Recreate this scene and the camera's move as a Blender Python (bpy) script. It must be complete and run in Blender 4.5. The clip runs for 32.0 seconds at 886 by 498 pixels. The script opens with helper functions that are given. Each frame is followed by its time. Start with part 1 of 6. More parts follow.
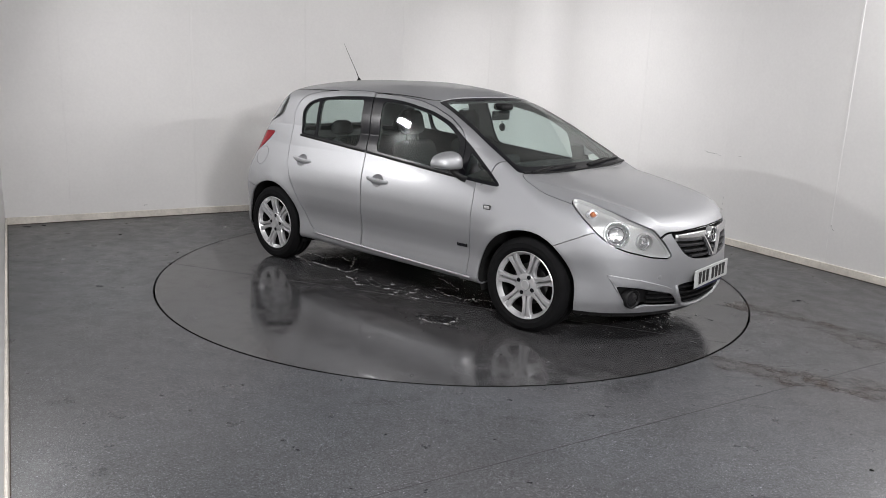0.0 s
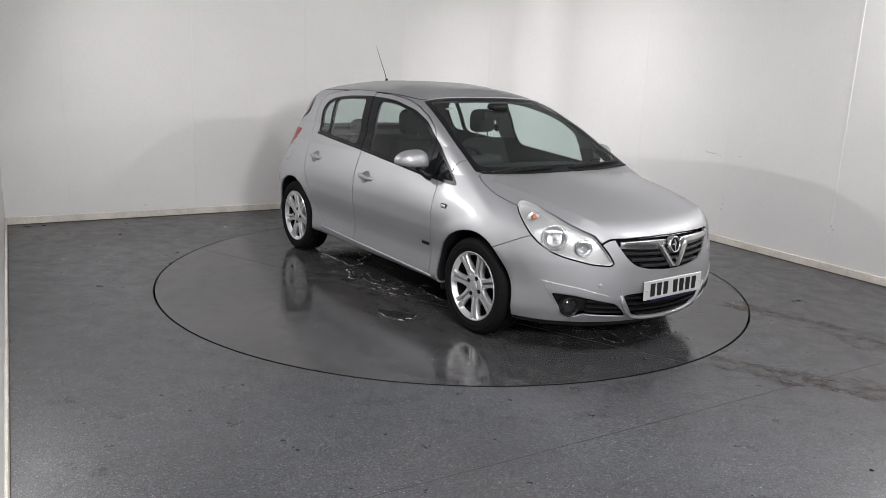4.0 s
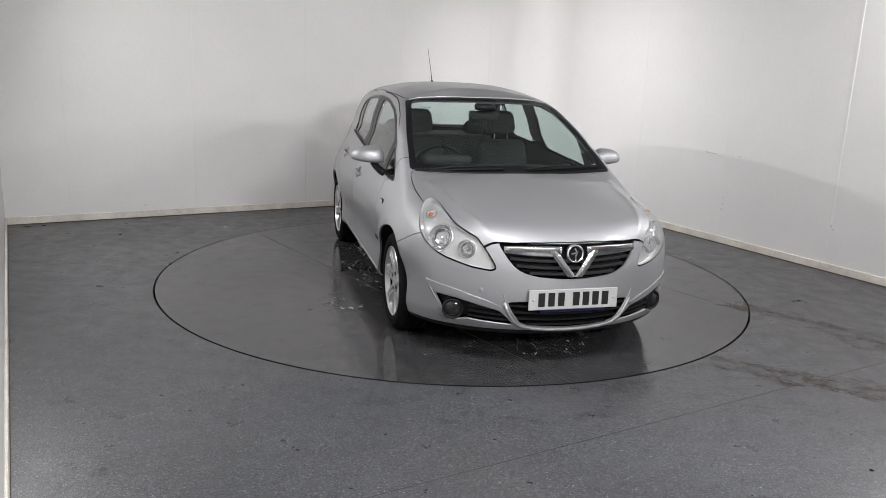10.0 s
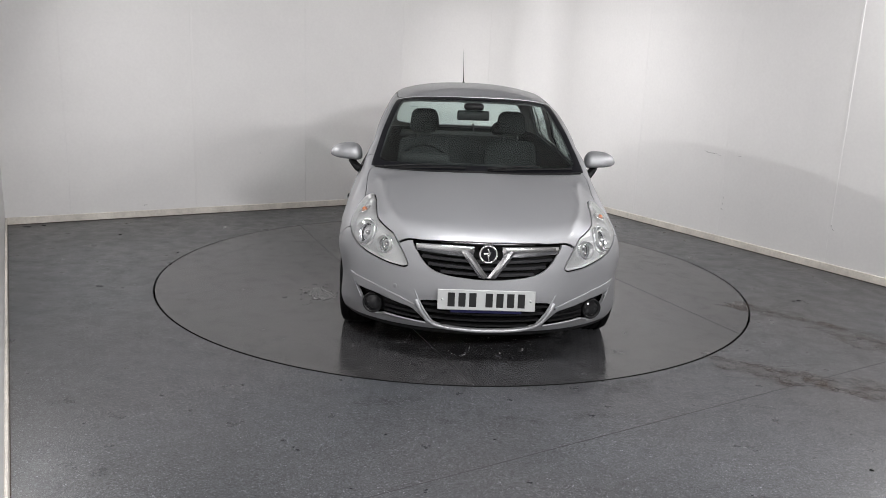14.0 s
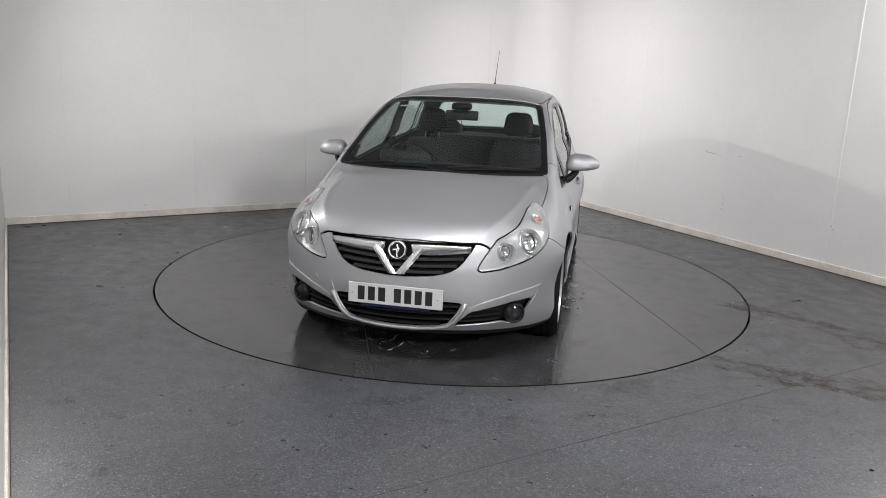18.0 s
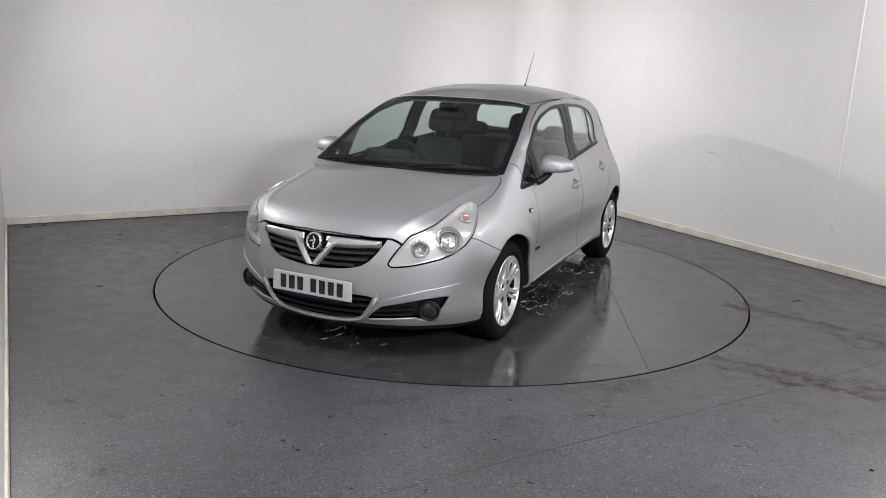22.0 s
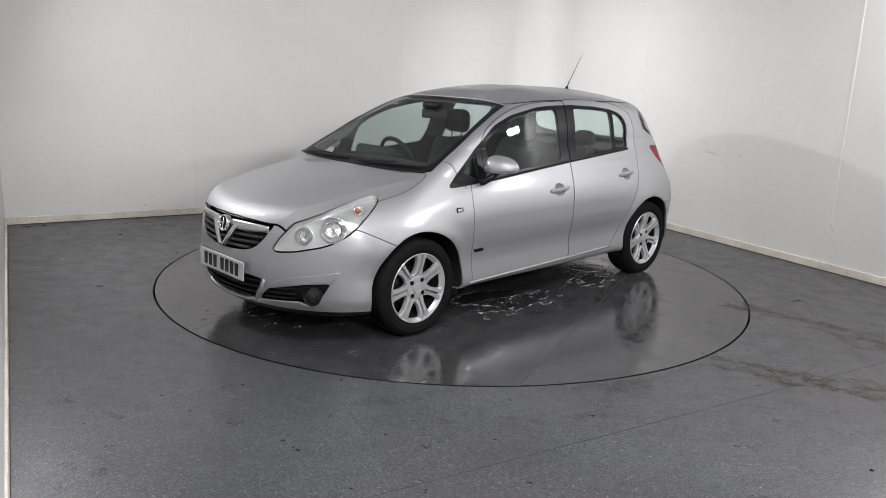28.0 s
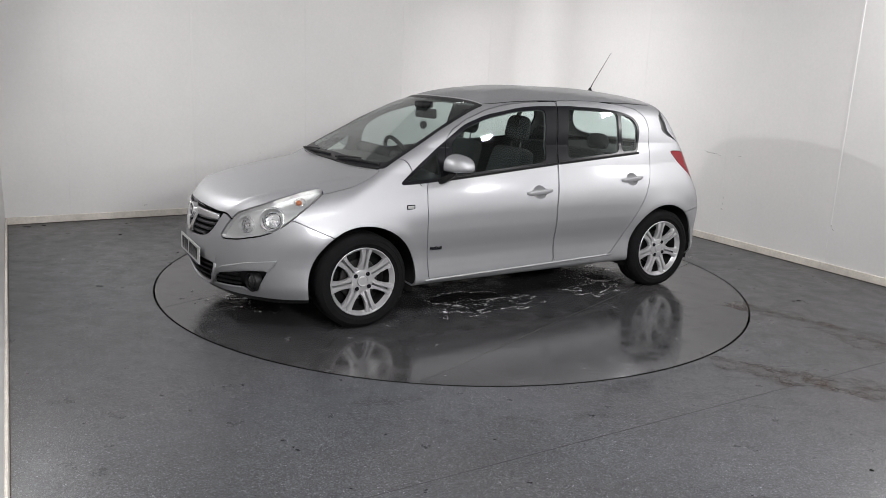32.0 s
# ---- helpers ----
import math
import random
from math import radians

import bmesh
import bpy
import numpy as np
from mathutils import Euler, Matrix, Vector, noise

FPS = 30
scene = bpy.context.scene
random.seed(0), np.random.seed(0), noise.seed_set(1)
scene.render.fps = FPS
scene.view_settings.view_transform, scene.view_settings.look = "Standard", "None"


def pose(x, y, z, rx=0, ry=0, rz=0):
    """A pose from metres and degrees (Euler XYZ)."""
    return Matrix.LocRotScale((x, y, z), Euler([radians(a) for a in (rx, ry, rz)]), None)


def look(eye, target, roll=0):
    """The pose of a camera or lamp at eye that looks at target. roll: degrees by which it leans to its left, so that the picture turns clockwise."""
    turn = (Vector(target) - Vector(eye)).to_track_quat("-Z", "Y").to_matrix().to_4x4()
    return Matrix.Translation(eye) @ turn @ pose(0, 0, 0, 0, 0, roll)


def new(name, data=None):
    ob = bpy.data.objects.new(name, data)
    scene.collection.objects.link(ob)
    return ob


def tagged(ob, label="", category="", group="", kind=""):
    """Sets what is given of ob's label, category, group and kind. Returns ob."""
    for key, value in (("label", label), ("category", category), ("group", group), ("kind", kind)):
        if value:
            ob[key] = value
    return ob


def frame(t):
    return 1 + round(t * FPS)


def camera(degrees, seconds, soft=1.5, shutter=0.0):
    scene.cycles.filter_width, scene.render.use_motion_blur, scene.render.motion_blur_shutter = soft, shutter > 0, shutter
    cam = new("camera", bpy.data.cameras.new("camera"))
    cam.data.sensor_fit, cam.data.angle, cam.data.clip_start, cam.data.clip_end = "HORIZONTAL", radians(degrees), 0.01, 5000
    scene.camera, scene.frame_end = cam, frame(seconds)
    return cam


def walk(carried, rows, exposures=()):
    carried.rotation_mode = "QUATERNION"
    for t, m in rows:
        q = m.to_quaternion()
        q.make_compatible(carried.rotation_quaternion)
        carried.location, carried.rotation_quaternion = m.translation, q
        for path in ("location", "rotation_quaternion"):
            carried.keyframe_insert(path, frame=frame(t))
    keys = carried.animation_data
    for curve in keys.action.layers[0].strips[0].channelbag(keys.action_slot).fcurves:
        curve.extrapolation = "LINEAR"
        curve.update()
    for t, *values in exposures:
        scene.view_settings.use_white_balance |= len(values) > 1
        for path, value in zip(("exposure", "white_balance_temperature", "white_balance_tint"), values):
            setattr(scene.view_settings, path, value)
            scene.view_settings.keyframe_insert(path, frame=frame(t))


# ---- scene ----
import functools

# ---------------------------------------------------------------- camera
EYE = Vector((0.0, -5.910, 1.586))
AIM = EYE + Vector((-0.01247, 0.97343, -0.22869))
cam = camera(60.26, 32.0, soft=0.7)
walk(cam, [(0.0, look(EYE, AIM, 2.31)), (32.0, look(EYE, AIM, 2.31))], exposures=[(0.0, 0.05), (32.0, 0.05)])

# ---------------------------------------------------------------- light
CEIL = 2.80
world = bpy.data.worlds.new("world")
scene.world = world
world.use_nodes = True
world.node_tree.nodes["Background"].inputs[0].default_value = (0.75, 0.78, 0.82, 1)
world.node_tree.nodes["Background"].inputs[1].default_value = 0.02


def panel_light(name, x, y, z, w, d, watts, aim=(0, 0, -1), spread=180, colour=(1.0, 0.984, 0.994)):
    """The area light of one rectangular lamp, flood or added fill."""
    data = bpy.data.lights.new(name, "AREA")
    data.shape, data.size, data.size_y = "RECTANGLE", w, d
    data.energy, data.color = watts, colour
    data.spread = radians(spread)
    ob = new(name, data)
    ob.matrix_world = Matrix.Translation((x, y, z)) @ Vector(aim).to_track_quat("-Z", "Y").to_matrix().to_4x4()
    return ob


# x, y, z, width, height, watts and the point each lamp is turned to
# the last three are unseen fill lamps, added only to balance the brightness
LAMPS = [(-3.21, -0.60, 2.32, 0.20, 0.06, 44, (0.6, 0.6, 0.7)), (3.72, -0.39, 2.36, 0.20, 0.06, 29, (-0.6, 0.6, 0.7)),
         (3.05, -2.06, 2.60, 0.15, 0.05, 30, (-0.3, 0.3, 0.6)), (2.10, -6.20, 2.50, 0.80, 0.45, 68, (0.0, 0.6, 0.9)), (0.10, -3.30, 2.74, 1.20, 0.70, 46, (0.10, -3.2, 0.0)),
         (-0.20, 1.40, 2.72, 0.60, 0.40, 26, (1.75, 3.20, 0.85))]
for lx, ly, lz, lw, lh, watts, aim in LAMPS:
    panel_light("flood_or_fill_light", lx, ly, lz, lw, lh, watts, Vector(aim) - Vector((lx, ly, lz)), 105 if ly > 1 else 125 if ly < -5 else 180)


# ---------------------------------------------------------------- materials
def material(name, colour, rough=0.5, metal=0.0, spec=0.5, coat=0.0, emit=0.0, alpha=1.0, ior=1.5):
    m = bpy.data.materials.new(name)
    m.use_nodes = True
    b = m.node_tree.nodes["Principled BSDF"]
    b.inputs["Base Color"].default_value = (*colour, 1)
    b.inputs["Roughness"].default_value = rough
    b.inputs["Metallic"].default_value = metal
    b.inputs["Specular IOR Level"].default_value = spec
    b.inputs["Coat Weight"].default_value = coat
    b.inputs["Coat Roughness"].default_value = 0.14
    b.inputs["IOR"].default_value = ior
    if emit:
        b.inputs["Emission Color"].default_value = (*colour, 1)
        b.inputs["Emission Strength"].default_value = emit
    return m


def nodes_of(m):
    return m.node_tree.nodes, m.node_tree.links, m.node_tree.nodes["Principled BSDF"]


def add(n, kind, **inputs):
    node = n.new(kind)
    for k, v in inputs.items():
        node.inputs[k.replace("_", " ")].default_value = v
    return node


def varied(name, colour, amount=0.12, scale=3.0, fine=60.0, rough=0.6, bump=0.15, depth=0.002, **kw):
    """A surface with broad stains, fine grain and relief."""
    m = material(name, colour, rough, **kw)
    n, l, b = nodes_of(m)
    co = n.new("ShaderNodeTexCoord")
    big = add(n, "ShaderNodeTexNoise", Scale=scale, Detail=6.0, Roughness=0.6)
    small = add(n, "ShaderNodeTexNoise", Scale=fine, Detail=4.0)
    for q in (big, small):
        l.new(co.outputs["Object"], q.inputs["Vector"])
    mix = n.new("ShaderNodeMath")
    mix.operation = "MULTIPLY_ADD"
    l.new(small.outputs[0], mix.inputs[0])
    mix.inputs[1].default_value = 0.5
    l.new(big.outputs[0], mix.inputs[2])
    ramp = n.new("ShaderNodeValToRGB")
    lo, hi = 1 - amount, 1 + amount
    ramp.color_ramp.elements[0].position, ramp.color_ramp.elements[1].position = 0.45, 1.05
    ramp.color_ramp.elements[0].color = (*[min(1, c * lo) for c in colour], 1)
    ramp.color_ramp.elements[1].color = (*[min(1, c * hi) for c in colour], 1)
    l.new(mix.outputs[0], ramp.inputs[0])
    l.new(ramp.outputs[0], b.inputs["Base Color"])
    if bump:
        bp = add(n, "ShaderNodeBump", Strength=bump, Distance=depth)
        l.new(small.outputs[0], bp.inputs["Height"])
        l.new(bp.outputs[0], b.inputs["Normal"])
    return m


WALL_PAINT = varied("white_wall_paint", (0.72, 0.71, 0.70), 0.05, 0.9, 40, 0.45, 0.05)
STRIP_PAINT = varied("white_cover_strip_paint", (0.72, 0.71, 0.70), 0.03, 3.0, 60, 0.3, 0.03)
SCUFF = varied("grey_rub_mark", (0.34, 0.33, 0.32), 0.3, 40, 300, 0.7, 0.0)
SKIRT_PAINT = varied("scuffed_white_skirting", (0.64, 0.60, 0.54), 0.22, 5.0, 50, 0.4, 0.05)
GRIME = varied("brown_floor_grime", (0.06, 0.045, 0.035), 0.5, 12.0, 80, 0.9, 0.1)


def vinyl(name, colour, fleck, rough, bump, patchy):
    """Safety vinyl: light and dark chips of two sizes, glints of grit, broad soiling, a patchy sheen."""
    m = material(name, colour, rough)
    n, l, b = nodes_of(m)
    co = n.new("ShaderNodeTexCoord")

    def chips(scale, steps):
        """Random chips in constant steps of brightness: (from, factor)."""
        vor = add(n, "ShaderNodeTexVoronoi", Scale=scale)
        l.new(co.outputs["Object"], vor.inputs["Vector"])
        split = n.new("ShaderNodeSeparateColor")
        l.new(vor.outputs["Color"], split.inputs[0])
        ramp = n.new("ShaderNodeValToRGB")
        ramp.color_ramp.interpolation = "CONSTANT"
        e = ramp.color_ramp.elements
        e[0].position, e[1].position = steps[0][0], steps[1][0]
        for _ in steps[2:]:
            e.new(1.0)
        for q, (pos, k) in zip(e, steps):
            q.position, q.color = pos, (k, k, k, 1)
        l.new(split.outputs[0], ramp.inputs[0])
        return ramp, split

    def product(a, c):
        mul = n.new("ShaderNodeMath")
        mul.operation = "MULTIPLY"
        l.new(a.outputs[0], mul.inputs[0])
        l.new(c.outputs[0], mul.inputs[1])
        return mul

    fine, split = chips(330.0, ((0.0, 1 - 0.35 * fleck), (0.30, 1.0), (0.62, 1 + 0.18 * fleck), (0.86, 1 - 0.12 * fleck), (0.955, 1 + 1.2 * fleck)))
    coarse, _ = chips(150.0, ((0.0, 1 - 0.24 * fleck), (0.30, 1.0), (0.68, 1 + 0.15 * fleck), (0.93, 1 + 0.40 * fleck), (0.985, 1 + 1.0 * fleck)))
    soil = add(n, "ShaderNodeTexNoise", Scale=0.9, Detail=7.0, Roughness=0.62)
    smear = add(n, "ShaderNodeTexNoise", Scale=7.0, Detail=5.0, Roughness=0.6)
    for q in (soil, smear):
        l.new(co.outputs["Object"], q.inputs["Vector"])
    mr = add(n, "ShaderNodeMapRange", From_Min=0.3, From_Max=0.7, To_Min=0.80, To_Max=1.16)
    l.new(soil.outputs[0], mr.inputs[0])
    mr2 = add(n, "ShaderNodeMapRange", From_Min=0.3, From_Max=0.7, To_Min=1 - 0.25 * patchy, To_Max=1 + 0.25 * patchy)
    l.new(smear.outputs[0], mr2.inputs[0])
    total = product(product(mr, mr2), product(fine, coarse))
    tint = n.new("ShaderNodeValToRGB")
    tint.color_ramp.elements[0].position, tint.color_ramp.elements[1].position = 0.35, 0.68
    tint.color_ramp.elements[0].color, tint.color_ramp.elements[1].color = (*colour, 1), (colour[0] * 1.06, colour[1] * 0.985, colour[2] * 0.94, 1)
    brown = add(n, "ShaderNodeTexNoise", Scale=0.55, Detail=4.0)
    l.new(co.outputs["Object"], brown.inputs["Vector"])
    l.new(brown.outputs[0], tint.inputs[0])
    mix = n.new("ShaderNodeVectorMath")
    mix.operation = "SCALE"
    l.new(tint.outputs[0], mix.inputs[0])
    l.new(total.outputs[0], mix.inputs["Scale"])
    l.new(mix.outputs[0], b.inputs["Base Color"])
    rg = add(n, "ShaderNodeMapRange", From_Min=0.3, From_Max=0.7, To_Min=rough * (1 - patchy), To_Max=rough * (1 + patchy))
    l.new(smear.outputs[0], rg.inputs[0])
    l.new(rg.outputs[0], b.inputs["Roughness"])
    bp = add(n, "ShaderNodeBump", Strength=bump, Distance=0.0006)
    l.new(split.outputs[1], bp.inputs["Height"])
    l.new(bp.outputs[0], b.inputs["Normal"])
    return m


FLOOR_GREY = vinyl("grey_speckled_safety_vinyl", (0.0665, 0.0700, 0.0765), 1.45, 0.36, 0.4, 0.3)
DISC_GREY = vinyl("damp_grey_turntable_vinyl", (0.045, 0.046, 0.049), 0.25, 0.15, 0.04, 0.85)
GAP_BLACK = material("black_rubber_gap", (0.007, 0.007, 0.007), 0.9, spec=0.15)
CEILING_WHITE = varied("pale_grey_ceiling_board", (0.52, 0.52, 0.52), 0.04, 2, 60, 0.8, 0.05)
LAMP_GLOW = material("lamp_diffuser_glow", (0.99, 0.99, 1.0), 0.5, emit=7.0)
LAMP_CASE = material("white_lamp_case", (0.8, 0.8, 0.8), 0.4)



def glass_sheet(name, tint, rough=0.004):
    """A thin sheet: tinted and clear straight through, glossy by Fresnel."""
    m = bpy.data.materials.new(name)
    m.use_nodes = True
    n, l = m.node_tree.nodes, m.node_tree.links
    n.remove(n["Principled BSDF"])
    clear, gloss, mix, fr = n.new("ShaderNodeBsdfTransparent"), n.new("ShaderNodeBsdfGlossy"), n.new("ShaderNodeMixShader"), n.new("ShaderNodeLayerWeight")
    power = n.new("ShaderNodeMath")
    power.operation = "POWER"
    power.inputs[1].default_value = 5.0
    base = n.new("ShaderNodeMath")
    base.operation = "MULTIPLY_ADD"
    base.inputs[1].default_value, base.inputs[2].default_value = 0.96, 0.038
    clear.inputs["Color"].default_value = (*tint, 1)
    gloss.inputs["Roughness"].default_value = rough
    fr.inputs["Blend"].default_value = 0.5
    l.new(fr.outputs["Facing"], power.inputs[0])
    l.new(power.outputs[0], base.inputs[0])
    l.new(base.outputs[0], mix.inputs[0])
    l.new(clear.outputs[0], mix.inputs[1])
    l.new(gloss.outputs[0], mix.inputs[2])
    l.new(mix.outputs[0], n["Material Output"].inputs["Surface"])
    return m


def metallic_paint():
    """Silver lacquer: fine flakes under a hard, smooth clear coat."""
    m = material("silver_metallic_paint", (0.46, 0.465, 0.475), 0.5, 0.74, coat=0.6)
    n, l, b = nodes_of(m)
    b.inputs["Coat Roughness"].default_value = 0.15
    co = n.new("ShaderNodeTexCoord")
    flake = add(n, "ShaderNodeTexNoise", Scale=700.0, Detail=2.0)
    film = add(n, "ShaderNodeTexNoise", Scale=5.0, Detail=4.0)
    peel = add(n, "ShaderNodeTexNoise", Scale=160.0, Detail=1.0)
    for q in (flake, film, peel):
        l.new(co.outputs["Object"], q.inputs["Vector"])
    ramp = n.new("ShaderNodeValToRGB")
    ramp.color_ramp.elements[0].position, ramp.color_ramp.elements[1].position = 0.32, 0.70
    ramp.color_ramp.elements[0].color, ramp.color_ramp.elements[1].color = (0.325, 0.330, 0.341, 1), (0.440, 0.445, 0.459, 1)
    l.new(flake.outputs[0], ramp.inputs[0])
    l.new(ramp.outputs[0], b.inputs["Base Color"])
    rr = add(n, "ShaderNodeMapRange", To_Min=0.50, To_Max=0.58)
    l.new(film.outputs[0], rr.inputs[0])
    l.new(rr.outputs[0], b.inputs["Roughness"])
    bp = add(n, "ShaderNodeBump", Strength=0.03, Distance=0.0006)
    l.new(peel.outputs[0], bp.inputs["Height"])
    l.new(bp.outputs[0], b.inputs["Coat Normal"])
    return m


PAINT = metallic_paint()


WINDOW = glass_sheet("green_tinted_window_glass", (0.925, 0.972, 0.960))
SCREEN = glass_sheet("green_tinted_windscreen_glass", (0.925, 0.972, 0.960))
LENS = glass_sheet("clear_lamp_lens", (0.97, 0.975, 0.975), 0.06)
BLACK = varied("black_plastic", (0.009, 0.009, 0.0095), 0.25, 8, 300, 0.45, 0.1, 0.0004, spec=0.22)
GLOSS_BLACK = material("gloss_black_trim", (0.007, 0.007, 0.009), 0.28, spec=0.16)
GRILLE_GREY = varied("satin_dark_grille_plastic", (0.020, 0.020, 0.022), 0.2, 8, 300, 0.38, 0.05, 0.0004)
DARK = material("dark_underbody", (0.010, 0.010, 0.010), 0.9, spec=0.2)
RUBBER = varied("black_tyre_rubber", (0.0065, 0.0065, 0.007), 0.25, 6, 150, 0.85, 0.2, 0.0006, spec=0.10)
CHROME = material("chrome", (0.74, 0.74, 0.75), 0.20, 1.0)
ALLOY = varied("silver_painted_alloy", (0.56, 0.56, 0.57), 0.08, 9, 200, 0.34, 0.03, 0.0003, metal=0.65, coat=0.4)
REFLECTOR = material("bright_lamp_reflector", (0.86, 0.86, 0.87), 0.20, 0.85)
LAMP_INNER = material("silvered_lamp_housing", (0.64, 0.64, 0.64), 0.28, 0.55)
for m_, s_ in ((REFLECTOR, 160.0), (LAMP_INNER, 30.0)):
    n_, l_, b_ = nodes_of(m_)
    co_ = n_.new("ShaderNodeTexCoord")
    w_ = add(n_, "ShaderNodeTexNoise", Scale=s_, Detail=2.0)
    l_.new(co_.outputs["Object"], w_.inputs["Vector"])
    bp_ = add(n_, "ShaderNodeBump", Strength=0.12, Distance=0.003)
    l_.new(w_.outputs[0], bp_.inputs["Height"])
    l_.new(bp_.outputs[0], b_.inputs["Normal"])
AMBER = material("amber_bulb", (0.36, 0.125, 0.055), 0.2)
RED_LENS = material("red_lamp_lens", (0.20, 0.008, 0.014), 0.10)
SMOKE = material("smoky_fog_lens", (0.016, 0.016, 0.017), 0.05)
PLATE_WHITE = varied("white_plate", (0.43, 0.44, 0.435), 0.03, 20, 200, 0.35, 0.0)
PLATE_YELLOW = varied("yellow_plate", (0.75, 0.55, 0.06), 0.03, 20, 200, 0.35, 0.0)
INK = material("black_plate_bars", (0.01, 0.01, 0.01), 0.5)
BLUE_STRIP = material("dark_blue_strip", (0.006, 0.007, 0.045), 0.4)
CLOTH = varied("charcoal_seat_cloth", (0.011, 0.0115, 0.012), 0.25, 10, 120, 0.9, 0.0, 0.0006)
DASH = varied("dark_grey_dashboard", (0.010, 0.0105, 0.011), 0.15, 8, 500, 0.7, 0.15, 0.0004)
LINING = varied("light_grey_headlining", (0.13, 0.132, 0.13), 0.08, 10, 400, 0.95, 0.1, 0.0004)
MIRROR = material("mirror_glass", (0.85, 0.86, 0.87), 0.02, 1.0)
STEEL = varied("worn_brake_steel", (0.10, 0.098, 0.095), 0.2, 12, 120, 0.35, 0.05, metal=1.0)


# ---------------------------------------------------------------- mesh helpers
def part(name, bm, mat, parent=None, label="", smooth=False, kind=""):
    me = bpy.data.meshes.new(name)
    bm.to_mesh(me)
    bm.free()
    for mm in (mat if isinstance(mat, (list, tuple)) else [mat]):
        me.materials.append(mm)
    if smooth:
        me.shade_smooth()
    ob = new(name, me)
    if parent:
        ob.parent = parent
    return tagged(ob, label, kind=kind)


def box(bm, x0, x1, y0, y1, z0, z1, m=None, bevel=0.0):
    """A box, bevelled where asked, placed by the matrix m."""
    made = bmesh.ops.create_cube(bm, size=1.0)["verts"]
    bmesh.ops.transform(bm, matrix=Matrix.Translation(((x0 + x1) / 2, (y0 + y1) / 2, (z0 + z1) / 2)) @ Matrix.Diagonal((x1 - x0, y1 - y0, z1 - z0, 1)), verts=made)
    if bevel:
        edges = list({e for v in made for e in v.link_edges})
        out = bmesh.ops.bevel(bm, geom=edges, offset=bevel, segments=2, affect="EDGES", profile=0.5)
        made = list({v for f in out["faces"] for v in f.verts} | {v for v in made if v.is_valid})
    if m is not None:
        bmesh.ops.transform(bm, matrix=m, verts=made)
    return made


def boxed(name, x0, x1, y0, y1, z0, z1, mat, parent=None, m=None, bevel=0.0, label="", kind=""):
    bm = bmesh.new()
    box(bm, x0, x1, y0, y1, z0, z1, m, bevel)
    return part(name, bm, mat, parent, label, kind=kind)


def lathe(bm, profile, n=48, m=None, close=False):
    """Turn a profile of (radius, height) pairs about z."""
    rings = []
    for r, z in profile:
        rings.append([bm.verts.new((r * math.cos(2 * math.pi * i / n), r * math.sin(2 * math.pi * i / n), z)) for i in range(n)])
    pairs = list(zip(rings, rings[1:])) + ([(rings[-1], rings[0])] if close else [])
    for a, b in pairs:
        for i in range(n):
            bm.faces.new((a[i], a[(i + 1) % n], b[(i + 1) % n], b[i]))
    if m is not None:
        bmesh.ops.transform(bm, matrix=m, verts=[v for r in rings for v in r])
    return rings


def tube(bm, pts, r, n=8):
    """A round bar along a line of points; r is one radius or one for each point."""
    pts = [Vector(p) for p in pts]
    rs = r if isinstance(r, (list, tuple)) else [r] * len(pts)
    rings = []
    for i, p in enumerate(pts):
        d = (pts[min(i + 1, len(pts) - 1)] - pts[max(i - 1, 0)]).normalized()
        q = d.to_track_quat("Z", "Y")
        rings.append([bm.verts.new(p + q @ Vector((rs[i] * math.cos(2 * math.pi * k / n), rs[i] * math.sin(2 * math.pi * k / n), 0))) for k in range(n)])
    for a, b in zip(rings, rings[1:]):
        for k in range(n):
            bm.faces.new((a[k], a[(k + 1) % n], b[(k + 1) % n], b[k]))
    bm.faces.new(rings[0][::-1])
    bm.faces.new(rings[-1])


# ---------------------------------------------------------------- the room
CORNER = Vector((1.089, 4.320, 0))
LEFT = Vector((-4.213, 1.037, 0))
DIR_A = (LEFT - CORNER).normalized()
DIR_B = Vector((math.cos(radians(-59.28)), math.sin(radians(-59.28)), 0))
DIR_L = Vector((math.cos(radians(-59.70)), math.sin(radians(-59.70)), 0))
LEN_A = (LEFT - CORNER).length
LEN_B = 12.2
RING = 2.239


def along(origin, way):
    """The frame of a wall: x along it, y into the wall, z up."""
    a = math.atan2(way.y, way.x)
    return Matrix.Translation(origin) @ Matrix.Rotation(a, 4, "Z")


def wall(name, m, length, side, z1=CEIL):
    """A plain wall; side is +1 where its body lies to the left of its direction."""
    y0, y1 = (0.0, 0.12) if side > 0 else (-0.12, 0.0)
    ob = boxed(name, 0, length, y0, y1, 0, z1, WALL_PAINT, m=m, kind="structure")
    return tagged(ob, "white painted panelled wall with faint scuffs", kind="structure")


MA, MB, ML = along(CORNER, DIR_A), along(CORNER, DIR_B), along(LEFT, DIR_L)
wall_a = wall("wall_north", MA, LEN_A + 0.12, -1)
wall_b = wall("wall_east", MB, LEN_B, 1)
wall_l = wall("wall_west", ML, 12.1, -1)
END_L, END_B = LEFT + DIR_L * 12.1, CORNER + DIR_B * LEN_B
wall_s = wall("wall_south", along(END_L, (END_B - END_L).normalized()), (END_B - END_L).length, -1)


